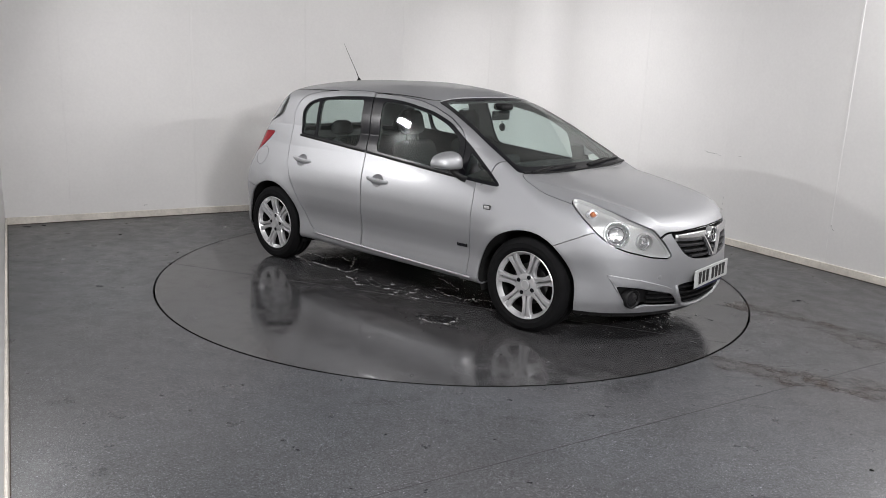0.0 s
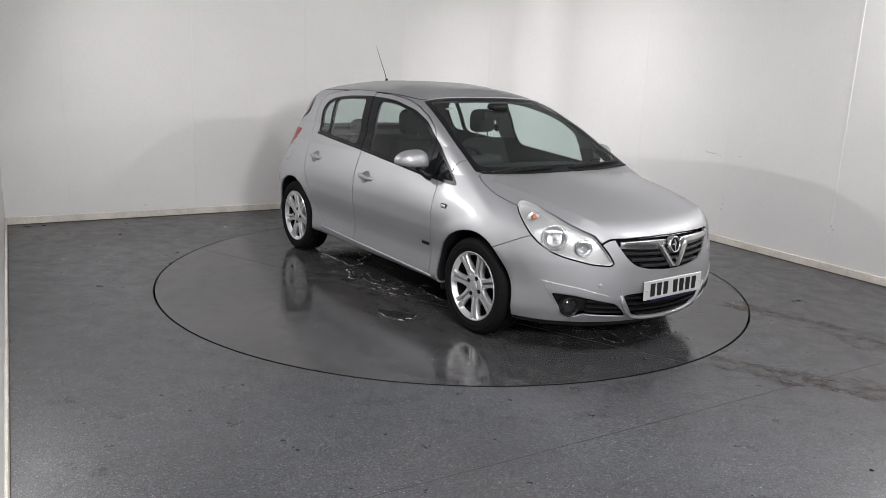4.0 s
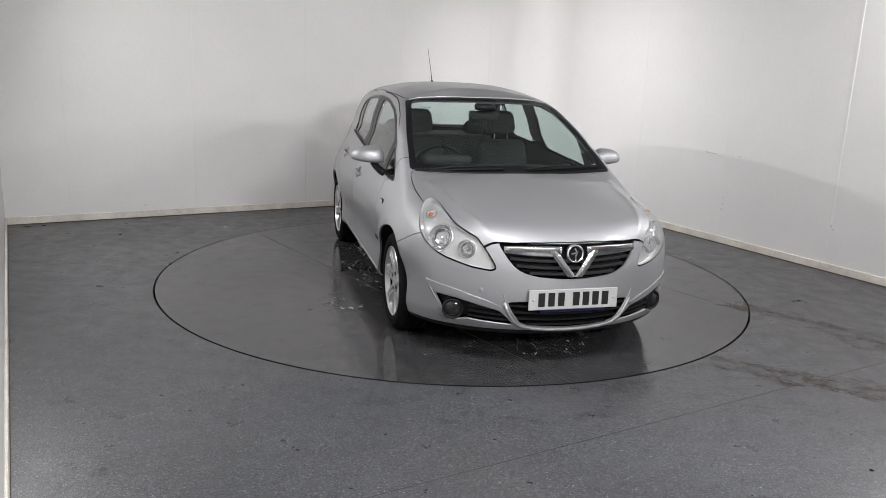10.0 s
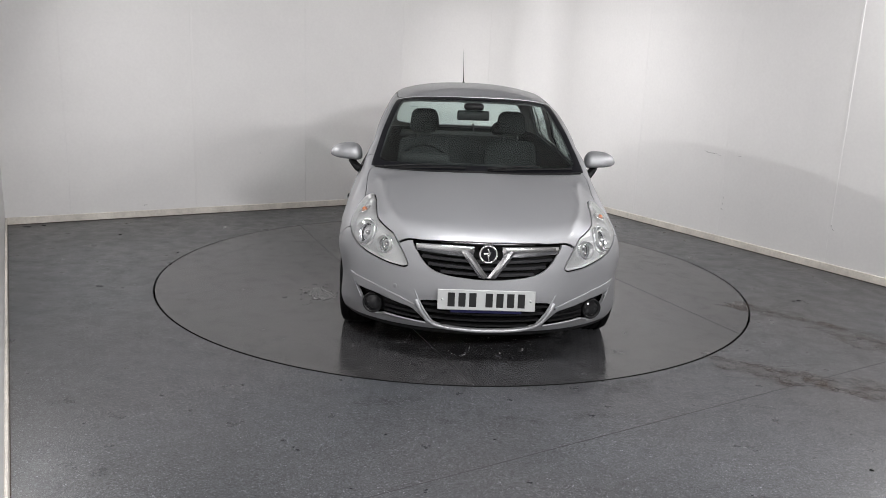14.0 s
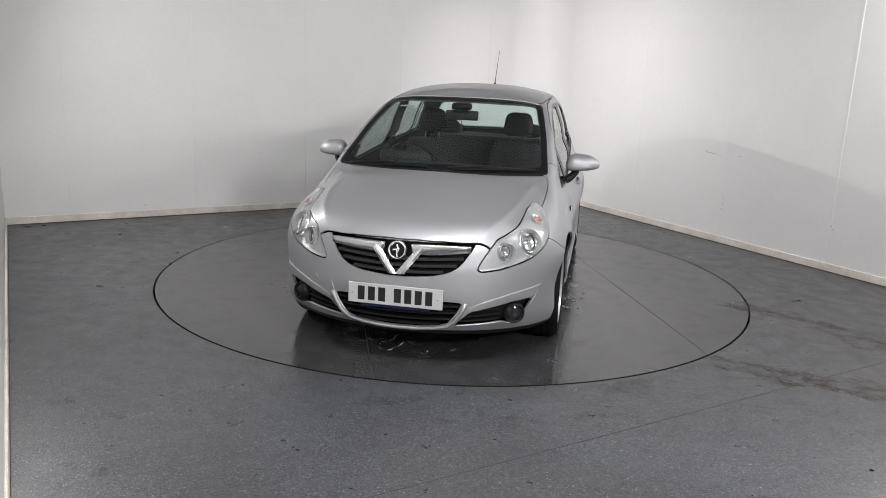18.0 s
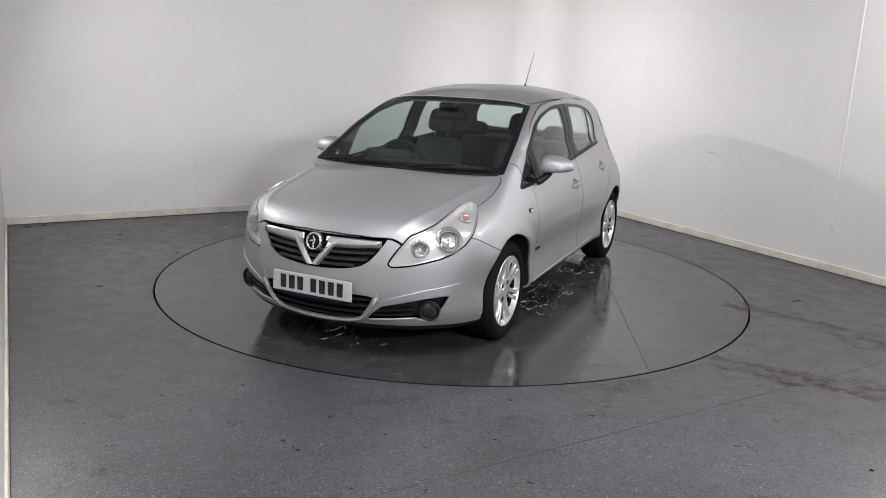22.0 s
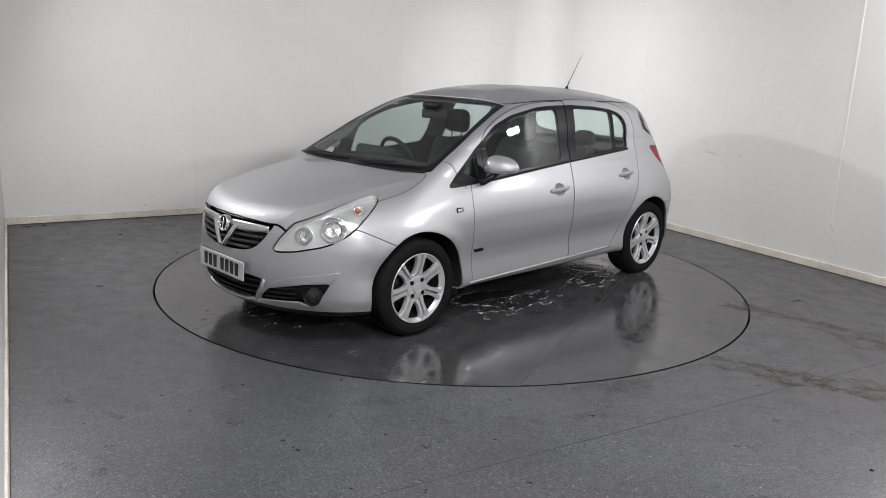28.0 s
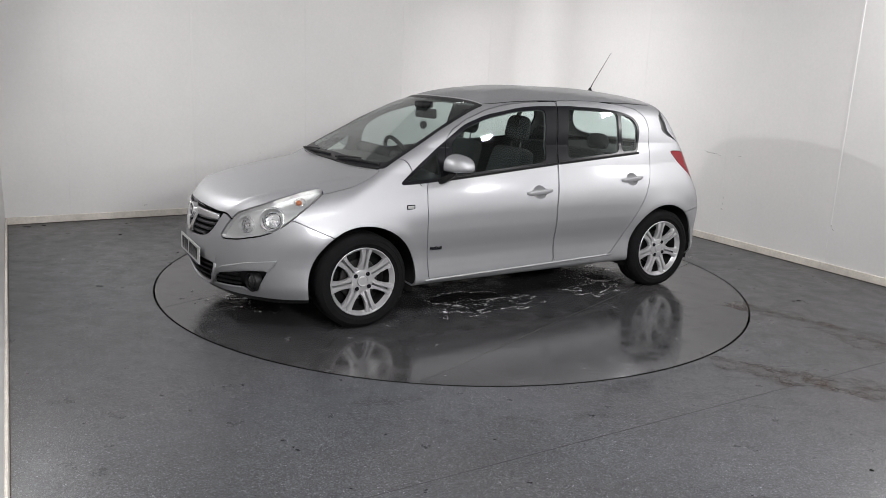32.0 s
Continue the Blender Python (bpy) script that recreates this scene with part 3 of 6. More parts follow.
flank = lambda p: (p[:, 1] > 0.42) & (p[:, 0] < 1.25)
high = lambda p: p[:, 2] > 0.9
ahead = lambda p: p[:, 0] > 1.6
DLO = [(1.005, 0.874), (0.80, 0.886), (0.5, 0.915), (-0.245, 0.978), (-1.045, 1.034), (-1.095, 1.20), (-1.085, 1.25), (-1.04, 1.297), (-0.92, 1.332),
       (-0.70, 1.356), (-0.40, 1.369), (-0.12, 1.363), (0.02, 1.350), (0.29, 1.303), (0.477, 1.240), (0.615, 1.150), (0.825, 1.010)]
FIELDS = {
    "dlo": region(chart_side, DLO, flank, 0.05),
    "pane_quarter": region(chart_side, [(0.955, 0.897), (0.70, 0.915), (0.70, 1.070)], flank, 0.02),
    "pane_front": region(chart_side, [(0.605, 0.926), (-0.155, 0.990), (-0.215, 1.344), (0.02, 1.332), (0.28, 1.284), (0.45, 1.224), (0.585, 1.135)], flank, 0.05),
    "pane_rear": region(chart_side, [(-0.355, 1.005), (-0.850, 1.040), (-0.895, 1.318), (-0.70, 1.338), (-0.418, 1.350)], flank, 0.04),
    "pane_rear_quarter": region(chart_side, [(-0.882, 1.043), (-1.03, 1.052), (-1.072, 1.20), (-1.060, 1.250), (-1.02, 1.286), (-0.925, 1.315)], flank, 0.03),
    "front_door": region(chart_side, [(0.807, 0.888), (0.828, 0.76), (0.832, 0.60), (0.80, 0.262), (-0.205, 0.292), (-0.195, 0.5), (-0.19, 0.7), (-0.25, 0.98), (-0.326, 1.398),
                                      (-0.08, 1.388), (0.12, 1.368), (0.276, 1.334), (0.44, 1.275), (0.567, 1.207), (0.625, 1.148), (0.66, 0.965)], flank, 0.03),
    "rear_door": region(chart_side, [(-0.256, 0.98), (-0.196, 0.7), (-0.201, 0.5), (-0.211, 0.292), (-0.70, 0.302), (-0.736, 0.309), (-0.815, 0.388), (-0.94, 0.582), (-1.035, 0.719), (-1.107, 0.843),
                                     (-1.15, 0.95), (-1.165, 1.05), (-1.18, 1.12), (-1.195, 1.2), (-1.18, 1.282), (-1.10, 1.345), (-0.95, 1.378), (-0.7, 1.402), (-0.45, 1.406), (-0.332, 1.403)], flank, 0.03),
    "cup_front": region(chart_side, [(-0.05 + 0.058 * math.cos(a * math.pi / 12), 0.797 + 0.045 * math.sin(a * math.pi / 12)) for a in range(24)], flank, 0),
    "cup_rear": region(chart_side, [(-0.925 + 0.058 * math.cos(a * math.pi / 12), 0.850 + 0.045 * math.sin(a * math.pi / 12)) for a in range(24)], flank, 0),
    "fuel": region(chart_side, [(-1.465 + 0.072 * math.cos(a * math.pi / 16), 0.836 + 0.072 * math.sin(a * math.pi / 16)) for a in range(32)], flank, 0),
    "sill": region(chart_side, [(0.86, 0.252), (-0.76, 0.300), (-0.76, 0.10), (0.86, 0.10)], lambda p: (p[:, 1] > 0.6) & (np.abs(p[:, 0]) < 1.0), 0),
    "arch": lambda p: np.where(p[:, 1] > 0.5, np.minimum(np.hypot(p[:, 0] - AXLE, p[:, 2] - HUB_Z), np.hypot(p[:, 0] + AXLE, p[:, 2] - HUB_Z)) - ARCH_R, 1.0),
    "screen_edge": region(chart_top, [(1.150, -0.3), (1.150, 0.3), (1.115, 0.56), (1.075, 0.690), (0.72, 0.640), (0.262, 0.555), (0.300, 0.3), (0.305, 0), (0.300, -0.3)], lambda p: high(p) & (p[:, 0] > 0.2), 0.03),
    "screen": region(chart_top, [(1.075, -0.3), (1.075, 0.3), (1.045, 0.56), (1.020, 0.640), (0.72, 0.600), (0.295, 0.518), (0.335, 0.3), (0.340, 0), (0.335, -0.3)], lambda p: high(p) & (p[:, 0] > 0.2), 0.035),
    "bonnet": region(chart_top, [(1.162, -0.3), (1.162, 0.3), (1.125, 0.56), (1.085, 0.680), (1.130, 0.698), (1.206, 0.701), (1.423, 0.695), (1.50, 0.690), (1.60, 0.690), (1.75, 0.690), (1.88, 0.620), (1.95, 0.52), (1.976, 0.43), (2.012, 0.33), (2.036, 0.18), (2.045, 0), (2.036, -0.18)],
                     lambda p: (p[:, 0] > 1.0) & (p[:, 2] > 0.66), 0.05),
    "headlamp": region(chart_lamp, lamp_poly((1.470, 0.686, 0.834), (1.516, 0.718, 0.808), (1.606, 0.751, 0.755), (1.676, 0.761, 0.706), (1.732, 0.747, 0.662), (1.795, 0.707, 0.619), (1.850, 0.660, 0.595), (1.950, 0.540, 0.560), (2.005, 0.443, 0.549),
                                             (2.013, 0.420, 0.562), (2.006, 0.428, 0.585), (1.983, 0.455, 0.635), (1.946, 0.493, 0.693), (1.925, 0.507, 0.718), (1.897, 0.537, 0.733), (1.862, 0.565, 0.750), (1.806, 0.597, 0.772), (1.706, 0.610, 0.803),
                                             (1.580, 0.616, 0.831), (1.485, 0.628, 0.845), (1.456, 0.651, 0.846)), lambda p: (p[:, 0] > 1.3) & (p[:, 1] > 0.2) & (p[:, 2] > 0.5), 0.015),
    "bumper_lip": lambda p: np.where(p[:, 0] > 1.38, p[:, 2] - 0.214, 1.0),
    "grille": region(chart_end, mirrored_end([(0.0, 0.699), (0.20, 0.699), (0.408, 0.698), (0.385, 0.655), (0.352, 0.605), (0.318, 0.568), (0.275, 0.543), (0.20, 0.525), (0.07, 0.513)]), ahead, 0.02),
    "lower_grille": region(chart_end, mirrored_end([(0.0, 0.392), (0.30, 0.388), (0.362, 0.380), (0.338, 0.325), (0.305, 0.275), (0.265, 0.248), (0.16, 0.230), (0.04, 0.224)]), ahead, 0.03),
    "fog_opening": region(chart_corner, corner_poly([(48.8, 0.390), (40.0, 0.378), (32.0, 0.352), (25.5, 0.330), (22.3, 0.285), (20.2, 0.240), (26, 0.246), (37.0, 0.266), (39.5, 0.252), (42.0, 0.250), (44.5, 0.270), (46.2, 0.317)]), ahead, 0.015),
    "fog_blade": region(chart_corner, corner_poly([(52.5, 0.455), (39.6, 0.424), (30.0, 0.385), (24.0, 0.350), (25.5, 0.338), (32, 0.360), (40, 0.388), (48.8, 0.400), (50.0, 0.415)]), ahead, 0.015),
    "front_bumper": region(chart_side, [(1.40, 0.10), (1.40, 0.565), (1.455, 0.590), (1.56, 0.640), (1.665, 0.690), (1.80, 0.72), (2.3, 0.72), (2.3, 0.10)], lambda p: p[:, 0] > 1.2, 0),
    "wing_top": lambda p: np.where((p[:, 2] > 0.87) & (p[:, 0] > 0.7) & (p[:, 1] > 0.5), (p[:, 0] - 0.964) * 0.74 + (p[:, 1] - 0.671) * 0.674, 1.0),
    "tail_lamp": region(chart_side, [(-1.395, 1.040), (-1.53, 1.036), (-1.80, 0.90), (-1.85, 0.80), (-1.66, 0.805), (-1.60, 0.835), (-1.50, 0.925), (-1.44, 0.985)], lambda p: (p[:, 1] > 0.52) & (p[:, 0] < -1.2), 0.03),
    "tail_glass": region(chart_end, mirrored_end([(0.0, 1.345), (0.3, 1.335), (0.55, 1.300), (0.612, 1.20), (0.628, 1.09), (0.45, 1.060)]), lambda p: (p[:, 0] < -1.25) & (p[:, 2] > 0.9), 0.05),
    "tailgate": region(chart_end, mirrored_end([(0.0, 1.40), (0.35, 1.392), (0.585, 1.335), (0.655, 1.15), (0.640, 1.05), (0.555, 0.95), (0.535, 0.62), (0.0, 0.60)]), lambda p: (p[:, 0] < -1.25), 0.06),
    "rear_bumper": region(chart_side, [(-1.2, 0.05), (-1.2, 0.57), (-1.50, 0.585), (-1.60, 0.60), (-2.1, 0.60), (-2.1, 0.05)], lambda p: p[:, 0] < -1.25, 0),
    "roof": region(chart_top, [(0.296, -0.3), (0.296, 0.3), (0.260, 0.545), (-0.3, 0.572), (-0.9, 0.560), (-1.28, 0.530), (-1.42, 0.44), (-1.445, 0.0), (-1.44, -0.3)], lambda p: p[:, 2] > 1.3, 0.1),
    "roof_strip": region(chart_top, [(0.30, -0.3), (0.30, 0.3), (0.262, 0.554), (-0.3, 0.581), (-0.9, 0.569), (-1.285, 0.538), (-1.426, 0.445), (-1.448, 0.0), (-1.445, -0.3)], lambda p: p[:, 2] > 1.3, 0.1),
}
BOWLS = (((1.790, 0.684, 0.696), 0.068), ((1.911, 0.566, 0.651), 0.046))
for i, (c, r0) in enumerate(BOWLS):
    FIELDS["bowl_%d" % i] = lambda p, c=c, r0=r0: np.where(p[:, 0] > 1.5, np.linalg.norm(p - np.array(c), axis=1) - r0, 1.0)
SEAMED = ("wing_top", "front_door", "rear_door", "bonnet", "headlamp", "front_bumper", "rear_bumper", "tailgate", "fuel", "tail_lamp")

P, T = half_shell(0.018)
TAGS = np.zeros(len(T), int)
for fname, field in FIELDS.items():
    k = GAP * (1.6 if fname == "headlamp" else 0.8 if fname == "fuel" else 1.0)
    for off in ((-k, k) if fname in SEAMED else (0.0,)):
        P, T, TAGS, _ = cut(P, T, lambda p: field(p) - off, TAGS)
MID = P[T].mean(1)
S = {fname: field(MID) for fname, field in FIELDS.items()}
NORMAL = normals_at(P)


def classify():
    """One name for each triangle."""
    lab = np.full(len(T), "side_frame", dtype=object)
    side = MID[:, 1] > 0.42
    lab[(MID[:, 0] > 0.78) & (MID[:, 2] < 0.89)] = "front_wing"
    lab[(MID[:, 0] > 0.80) & (MID[:, 2] >= 0.87) & (S["wing_top"] > GAP)] = "front_wing"
    lab[(MID[:, 0] > 0.80) & (MID[:, 2] >= 0.87) & (MID[:, 2] < 1.1) & (S["wing_top"] < -GAP)] = "side_frame"
    lab[(MID[:, 2] >= 0.87) & (np.abs(S["wing_top"]) <= GAP)] = "gap"
    lab[S["roof_strip"] < 0] = "roof_strip"
    lab[S["roof"] < 0] = "roof"
    lab[S["front_bumper"] < -GAP] = "front_bumper"
    lab[np.abs(S["front_bumper"]) <= GAP] = "gap"
    lab[(S["rear_bumper"] < -GAP)] = "rear_bumper"
    lab[np.abs(S["rear_bumper"]) <= GAP] = "gap"
    tg = (S["tailgate"] < -GAP) & (MID[:, 2] > 0.60 + GAP)
    lab[tg] = "tailgate"
    lab[(np.abs(S["tailgate"]) <= GAP) & (MID[:, 2] > 0.6)] = "gap"
    lab[(S["tail_glass"] < 0)] = "tail_glass"
    lab[S["fuel"] < -GAP * 0.8] = "fuel"
    lab[np.abs(S["fuel"]) <= GAP * 0.8] = "fuel_gap"
    lab[S["tail_lamp"] < -GAP] = "tail_lamp"
    lab[np.abs(S["tail_lamp"]) <= GAP] = "gap"
    lab[S["screen_edge"] < 0] = "screen_edge"
    lab[S["screen"] < 0] = "screen"
    lab[S["bonnet"] < -GAP] = "bonnet"
    lab[np.abs(S["bonnet"]) <= GAP] = "gap"
    lab[S["headlamp"] < -GAP * 1.6] = "headlamp"
    lab[np.abs(S["headlamp"]) <= GAP * 1.6] = "gap"
    for k in ("grille", "lower_grille", "fog_opening", "fog_blade"):
        lab[S[k] < 0] = k
    lab[S["sill"] < 0] = "sill"
    for k in ("front_door", "rear_door"):
        lab[S[k] < -GAP] = k
        lab[np.abs(S[k]) <= GAP] = "gap"
    lab[(S["cup_front"] < 0)] = "cup_front"
    lab[(S["cup_rear"] < 0)] = "cup_rear"
    dark = S["dlo"] < 0
    lab[dark & (S["front_door"] < -GAP)] = "trim_front"
    lab[dark & (S["rear_door"] < -GAP)] = "trim_rear"
    lab[dark & (S["front_door"] >= -GAP) & (S["rear_door"] >= -GAP)] = "gap"
    lab[dark & (S["front_door"] > GAP) & (MID[:, 0] > 0.62)] = "trim_quarter"
    for k in ("pane_quarter", "pane_front", "pane_rear", "pane_rear_quarter"):
        lab[S[k] < 0] = k
    lab[(S["bumper_lip"] < 0) & (lab == "front_bumper")] = "bumper_lip"
    lab[(MID[:, 2] < 0.2) & (NORMAL[T].mean(1)[:, 2] < -0.75)] = "under"
    lab[S["arch"] < 0] = "arch"
    return lab


LAB = classify()


def mask(*names):
    return np.isin(LAB, names)


def skin_mesh(name, m, side, mat, rim=0.012, push=0.0, flip=False, solid=0.0):
    """A mesh of the chosen triangles: side 1 left, -1 right, 0 both halves joined; push moves it along the normals; rim folds its edges inwards."""
    t = T[m]
    used, back = np.unique(t, return_inverse=True)
    t = back.reshape(-1, 3)
    p, n = P[used], NORMAL[used]
    amount = push(p) if callable(push) else np.full(len(p), push)
    p = p + n * amount[:, None]
    if callable(push):
        face = np.cross(p[t[:, 1]] - p[t[:, 0]], p[t[:, 2]] - p[t[:, 0]])
        n = np.zeros_like(p)
        for c in range(3):
            np.add.at(n, t[:, c], face)
        n = n / np.maximum(np.linalg.norm(n, axis=1, keepdims=True), 1e-12)
    flat = np.array([1, -1, 1])
    if side == 0:
        mid = np.abs(P[used][:, 1]) < 1e-5
        idx = np.where(mid, np.arange(len(p)), -1)
        new_i = np.cumsum(~mid) - 1 + len(p)
        other = np.where(mid, idx, new_i)
        p, n, t = np.concatenate([p, p[~mid] * flat]), np.concatenate([n, n[~mid] * flat]), np.concatenate([t, other[t][:, ::-1]])
    elif side < 0:
        p, n, t = p * flat, n * flat, t[:, ::-1]
    if mat in (WINDOW,) and side:
        # panes are drawn true: one gentle bow from sill to roof
        n = np.stack([0.071 * p[:, 0], np.full(len(p), float(side)), np.full(len(p), 0.319)], 1)
        n = n / np.linalg.norm(n, axis=1, keepdims=True)
    if flip:
        n, t = -n, t[:, ::-1]
    verts, norms, faces = p, n, [tuple(f) for f in t.tolist()]
    if solid:
        rim = 0
        k = len(p)
        e = np.concatenate([t[:, [0, 1]], t[:, [1, 2]], t[:, [2, 0]]])
        _, inv, cnt = np.unique(np.sort(e, 1), axis=0, return_inverse=True, return_counts=True)
        faces += [tuple(f) for f in (t[:, ::-1] + k).tolist()] + [(b, a, a + k, b + k) for a, b in e[cnt[inv.ravel()] == 1].tolist()]
        verts, norms = np.concatenate([p, p - n * solid]), np.concatenate([n, -n])
    if rim:
        e = np.concatenate([t[:, [0, 1]], t[:, [1, 2]], t[:, [2, 0]]])
        key = np.sort(e, 1)
        _, inv, cnt = np.unique(key, axis=0, return_inverse=True, return_counts=True)
        e = e[cnt[inv.ravel()] == 1]
        if len(e):
            a, b = e[:, 0], e[:, 1]
            out = np.cross(p[b] - p[a], n[a])
            out = out / np.maximum(np.linalg.norm(out, axis=1, keepdims=True), 1e-9)
            acc = np.zeros_like(p)
            np.add.at(acc, a, out)
            np.add.at(acc, b, out)
            ring = np.unique(e)
            where = {v: i for i, v in enumerate(ring.tolist())}
            o = acc[ring]
            o = o / np.maximum(np.linalg.norm(o, axis=1, keepdims=True), 1e-9)
            k = len(p)
            verts = np.concatenate([p, p[ring], p[ring] - n[ring] * rim])
            norms = np.concatenate([n, o, o] if rim > 0 else [n, -o, -o])
            for x, y in e.tolist():
                i, j = where[x], where[y]
                faces.append((k + j, k + i, k + len(ring) + i, k + len(ring) + j))
    me = bpy.data.meshes.new(name)
    me.from_pydata([tuple(v) for v in (verts + np.array(OFF)).tolist()], [], faces)
    me.materials.append(mat)
    me.shade_smooth()
    me.normals_split_custom_set_from_vertices([tuple(v) for v in norms.tolist()])
    return me


def panel(name, labels, side, mat, parent, label="", **kw):
    m = mask(*([labels] if isinstance(labels, str) else labels))
    if not m.any():
        return None
    if mat in (WINDOW, SCREEN, LENS):
        kw["solid"] = 0.004
    ob = new(name, skin_mesh(name, m, side, mat, **kw))
    ob.parent = parent
    return tagged(ob, label)


@functools.lru_cache(maxsize=None)
def surface(x=None, y=None, z=None):
    """The missing coordinate of the skin, at y >= 0: from outside inwards along it."""
    lo, hi = (0.3, 2.4) if x is None else (0.0, 1.2) if y is None else (0.4, 1.7)
    for _ in range(40):
        mid = (lo + hi) / 2
        q = [np.array(float(mid if c is None else c)) for c in (x, y, z)]
        if skin(*q) > 0:
            hi = mid
        else:
            lo = mid
    return lo


def placed(bm):
    """Move a part built in car space to where the car stands on the disc."""
    bmesh.ops.translate(bm, verts=bm.verts, vec=OFF)
    return bm


def sweep(bm, path, a, b):
    """A bar of rectangular section along a path: a is its half size along the first cross axis, b along z; either may be a list."""
    rings = []
    path = [Vector(q) for q in path]
    for i, q in enumerate(path):
        d = (path[min(i + 1, len(path) - 1)] - path[max(i - 1, 0)]).normalized()
        across = d.cross(Vector((0, 0, 1))).normalized()
        up = across.cross(d).normalized()
        ai = a[i] if isinstance(a, (list, tuple)) else a
        bi = b[i] if isinstance(b, (list, tuple)) else b
        rings.append([bm.verts.new(q + across * (ai * u) + up * (bi * v)) for u, v in ((-1, -0.7), (-0.7, -1), (0.7, -1), (1, -0.7), (1, 0.7), (0.7, 1), (-0.7, 1), (-1, 0.7))])
    for r, s in zip(rings, rings[1:]):
        for k in range(8):
            bm.faces.new((r[k], r[(k + 1) % 8], s[(k + 1) % 8], s[k]))
    bm.faces.new(rings[0][::-1])
    bm.faces.new(rings[-1])
    bmesh.ops.recalc_face_normals(bm, faces=bm.faces)


def pad(bm, size, m, bevel=0.04, segments=3, taper=1.0):
    """A soft block: a bevelled box, narrower at the top by taper."""
    made = bmesh.ops.create_cube(bm, size=1.0)["verts"]
    for v in made:
        k = taper if v.co.z > 0 else 1.0
        v.co = Vector((v.co.x * size[0], v.co.y * size[1] * k, v.co.z * size[2]))
    edges = list({e for v in made for e in v.link_edges})
    out = bmesh.ops.bevel(bm, geom=edges, offset=bevel, segments=segments, affect="EDGES", profile=0.5)
    made = list({v for f in out["faces"] for v in f.verts} | {v for v in made if v.is_valid})
    bmesh.ops.transform(bm, matrix=m, verts=made)


# ---------------------------------------------------------------- the car
car = tagged(new("car"), "silver metallic five-door hatchback car, freshly washed and dripping", "car")

bonnet = panel("bonnet", "bonnet", 0, PAINT, car)
roof = panel("roof", "roof", 0, PAINT, car)


def patches(m):
    """Split a choice of triangles into its connected pieces, the large ones only."""
    ids = np.where(m)[0]
    root = np.arange(len(P))

    def top(v):
        while root[v] != v:
            v = root[v]
        return v
    for tri in T[ids].tolist():
        a = top(tri[0])
        for v in tri[1:]:
            root[top(v)] = a
    owner = np.array([top(v) for v in T[ids][:, 0].tolist()])
    for o in np.unique(owner):
        piece = np.zeros(len(T), bool)
        piece[ids[owner == o]] = True
        if piece.sum() > 12:
            yield piece


for s in (1, -1):
    for piece in patches(mask("roof_strip") & (MID[:, 0] < 0.25)):
        ob = new("roof_strip", skin_mesh("roof_strip", piece, s, BLACK, rim=0.006))
        ob.parent = car
        tagged(ob, "black rubber roof strip")
screen = panel("windscreen", "screen", 0, SCREEN, car, "green-tinted laminated windscreen", rim=0)
panel("black_border", "screen_edge", 0, GLOSS_BLACK, screen, "black windscreen border", rim=0.004)
front_bumper = panel("front_bumper", "front_bumper", 0, PAINT, car)
panel("bumper_lip", "bumper_lip", 0, BLACK, front_bumper, "black plastic lower lip", rim=0.004)
rear_bumper = panel("rear_bumper", "rear_bumper", 0, PAINT, car)
tailgate = panel("tailgate", "tailgate", 0, PAINT, car)
panel("rear_window", "tail_glass", 0, WINDOW, tailgate, "tinted rear window", rim=0.004)
underbody = panel("underbody", "under", 0, DARK, car, "black underbody", rim=0)

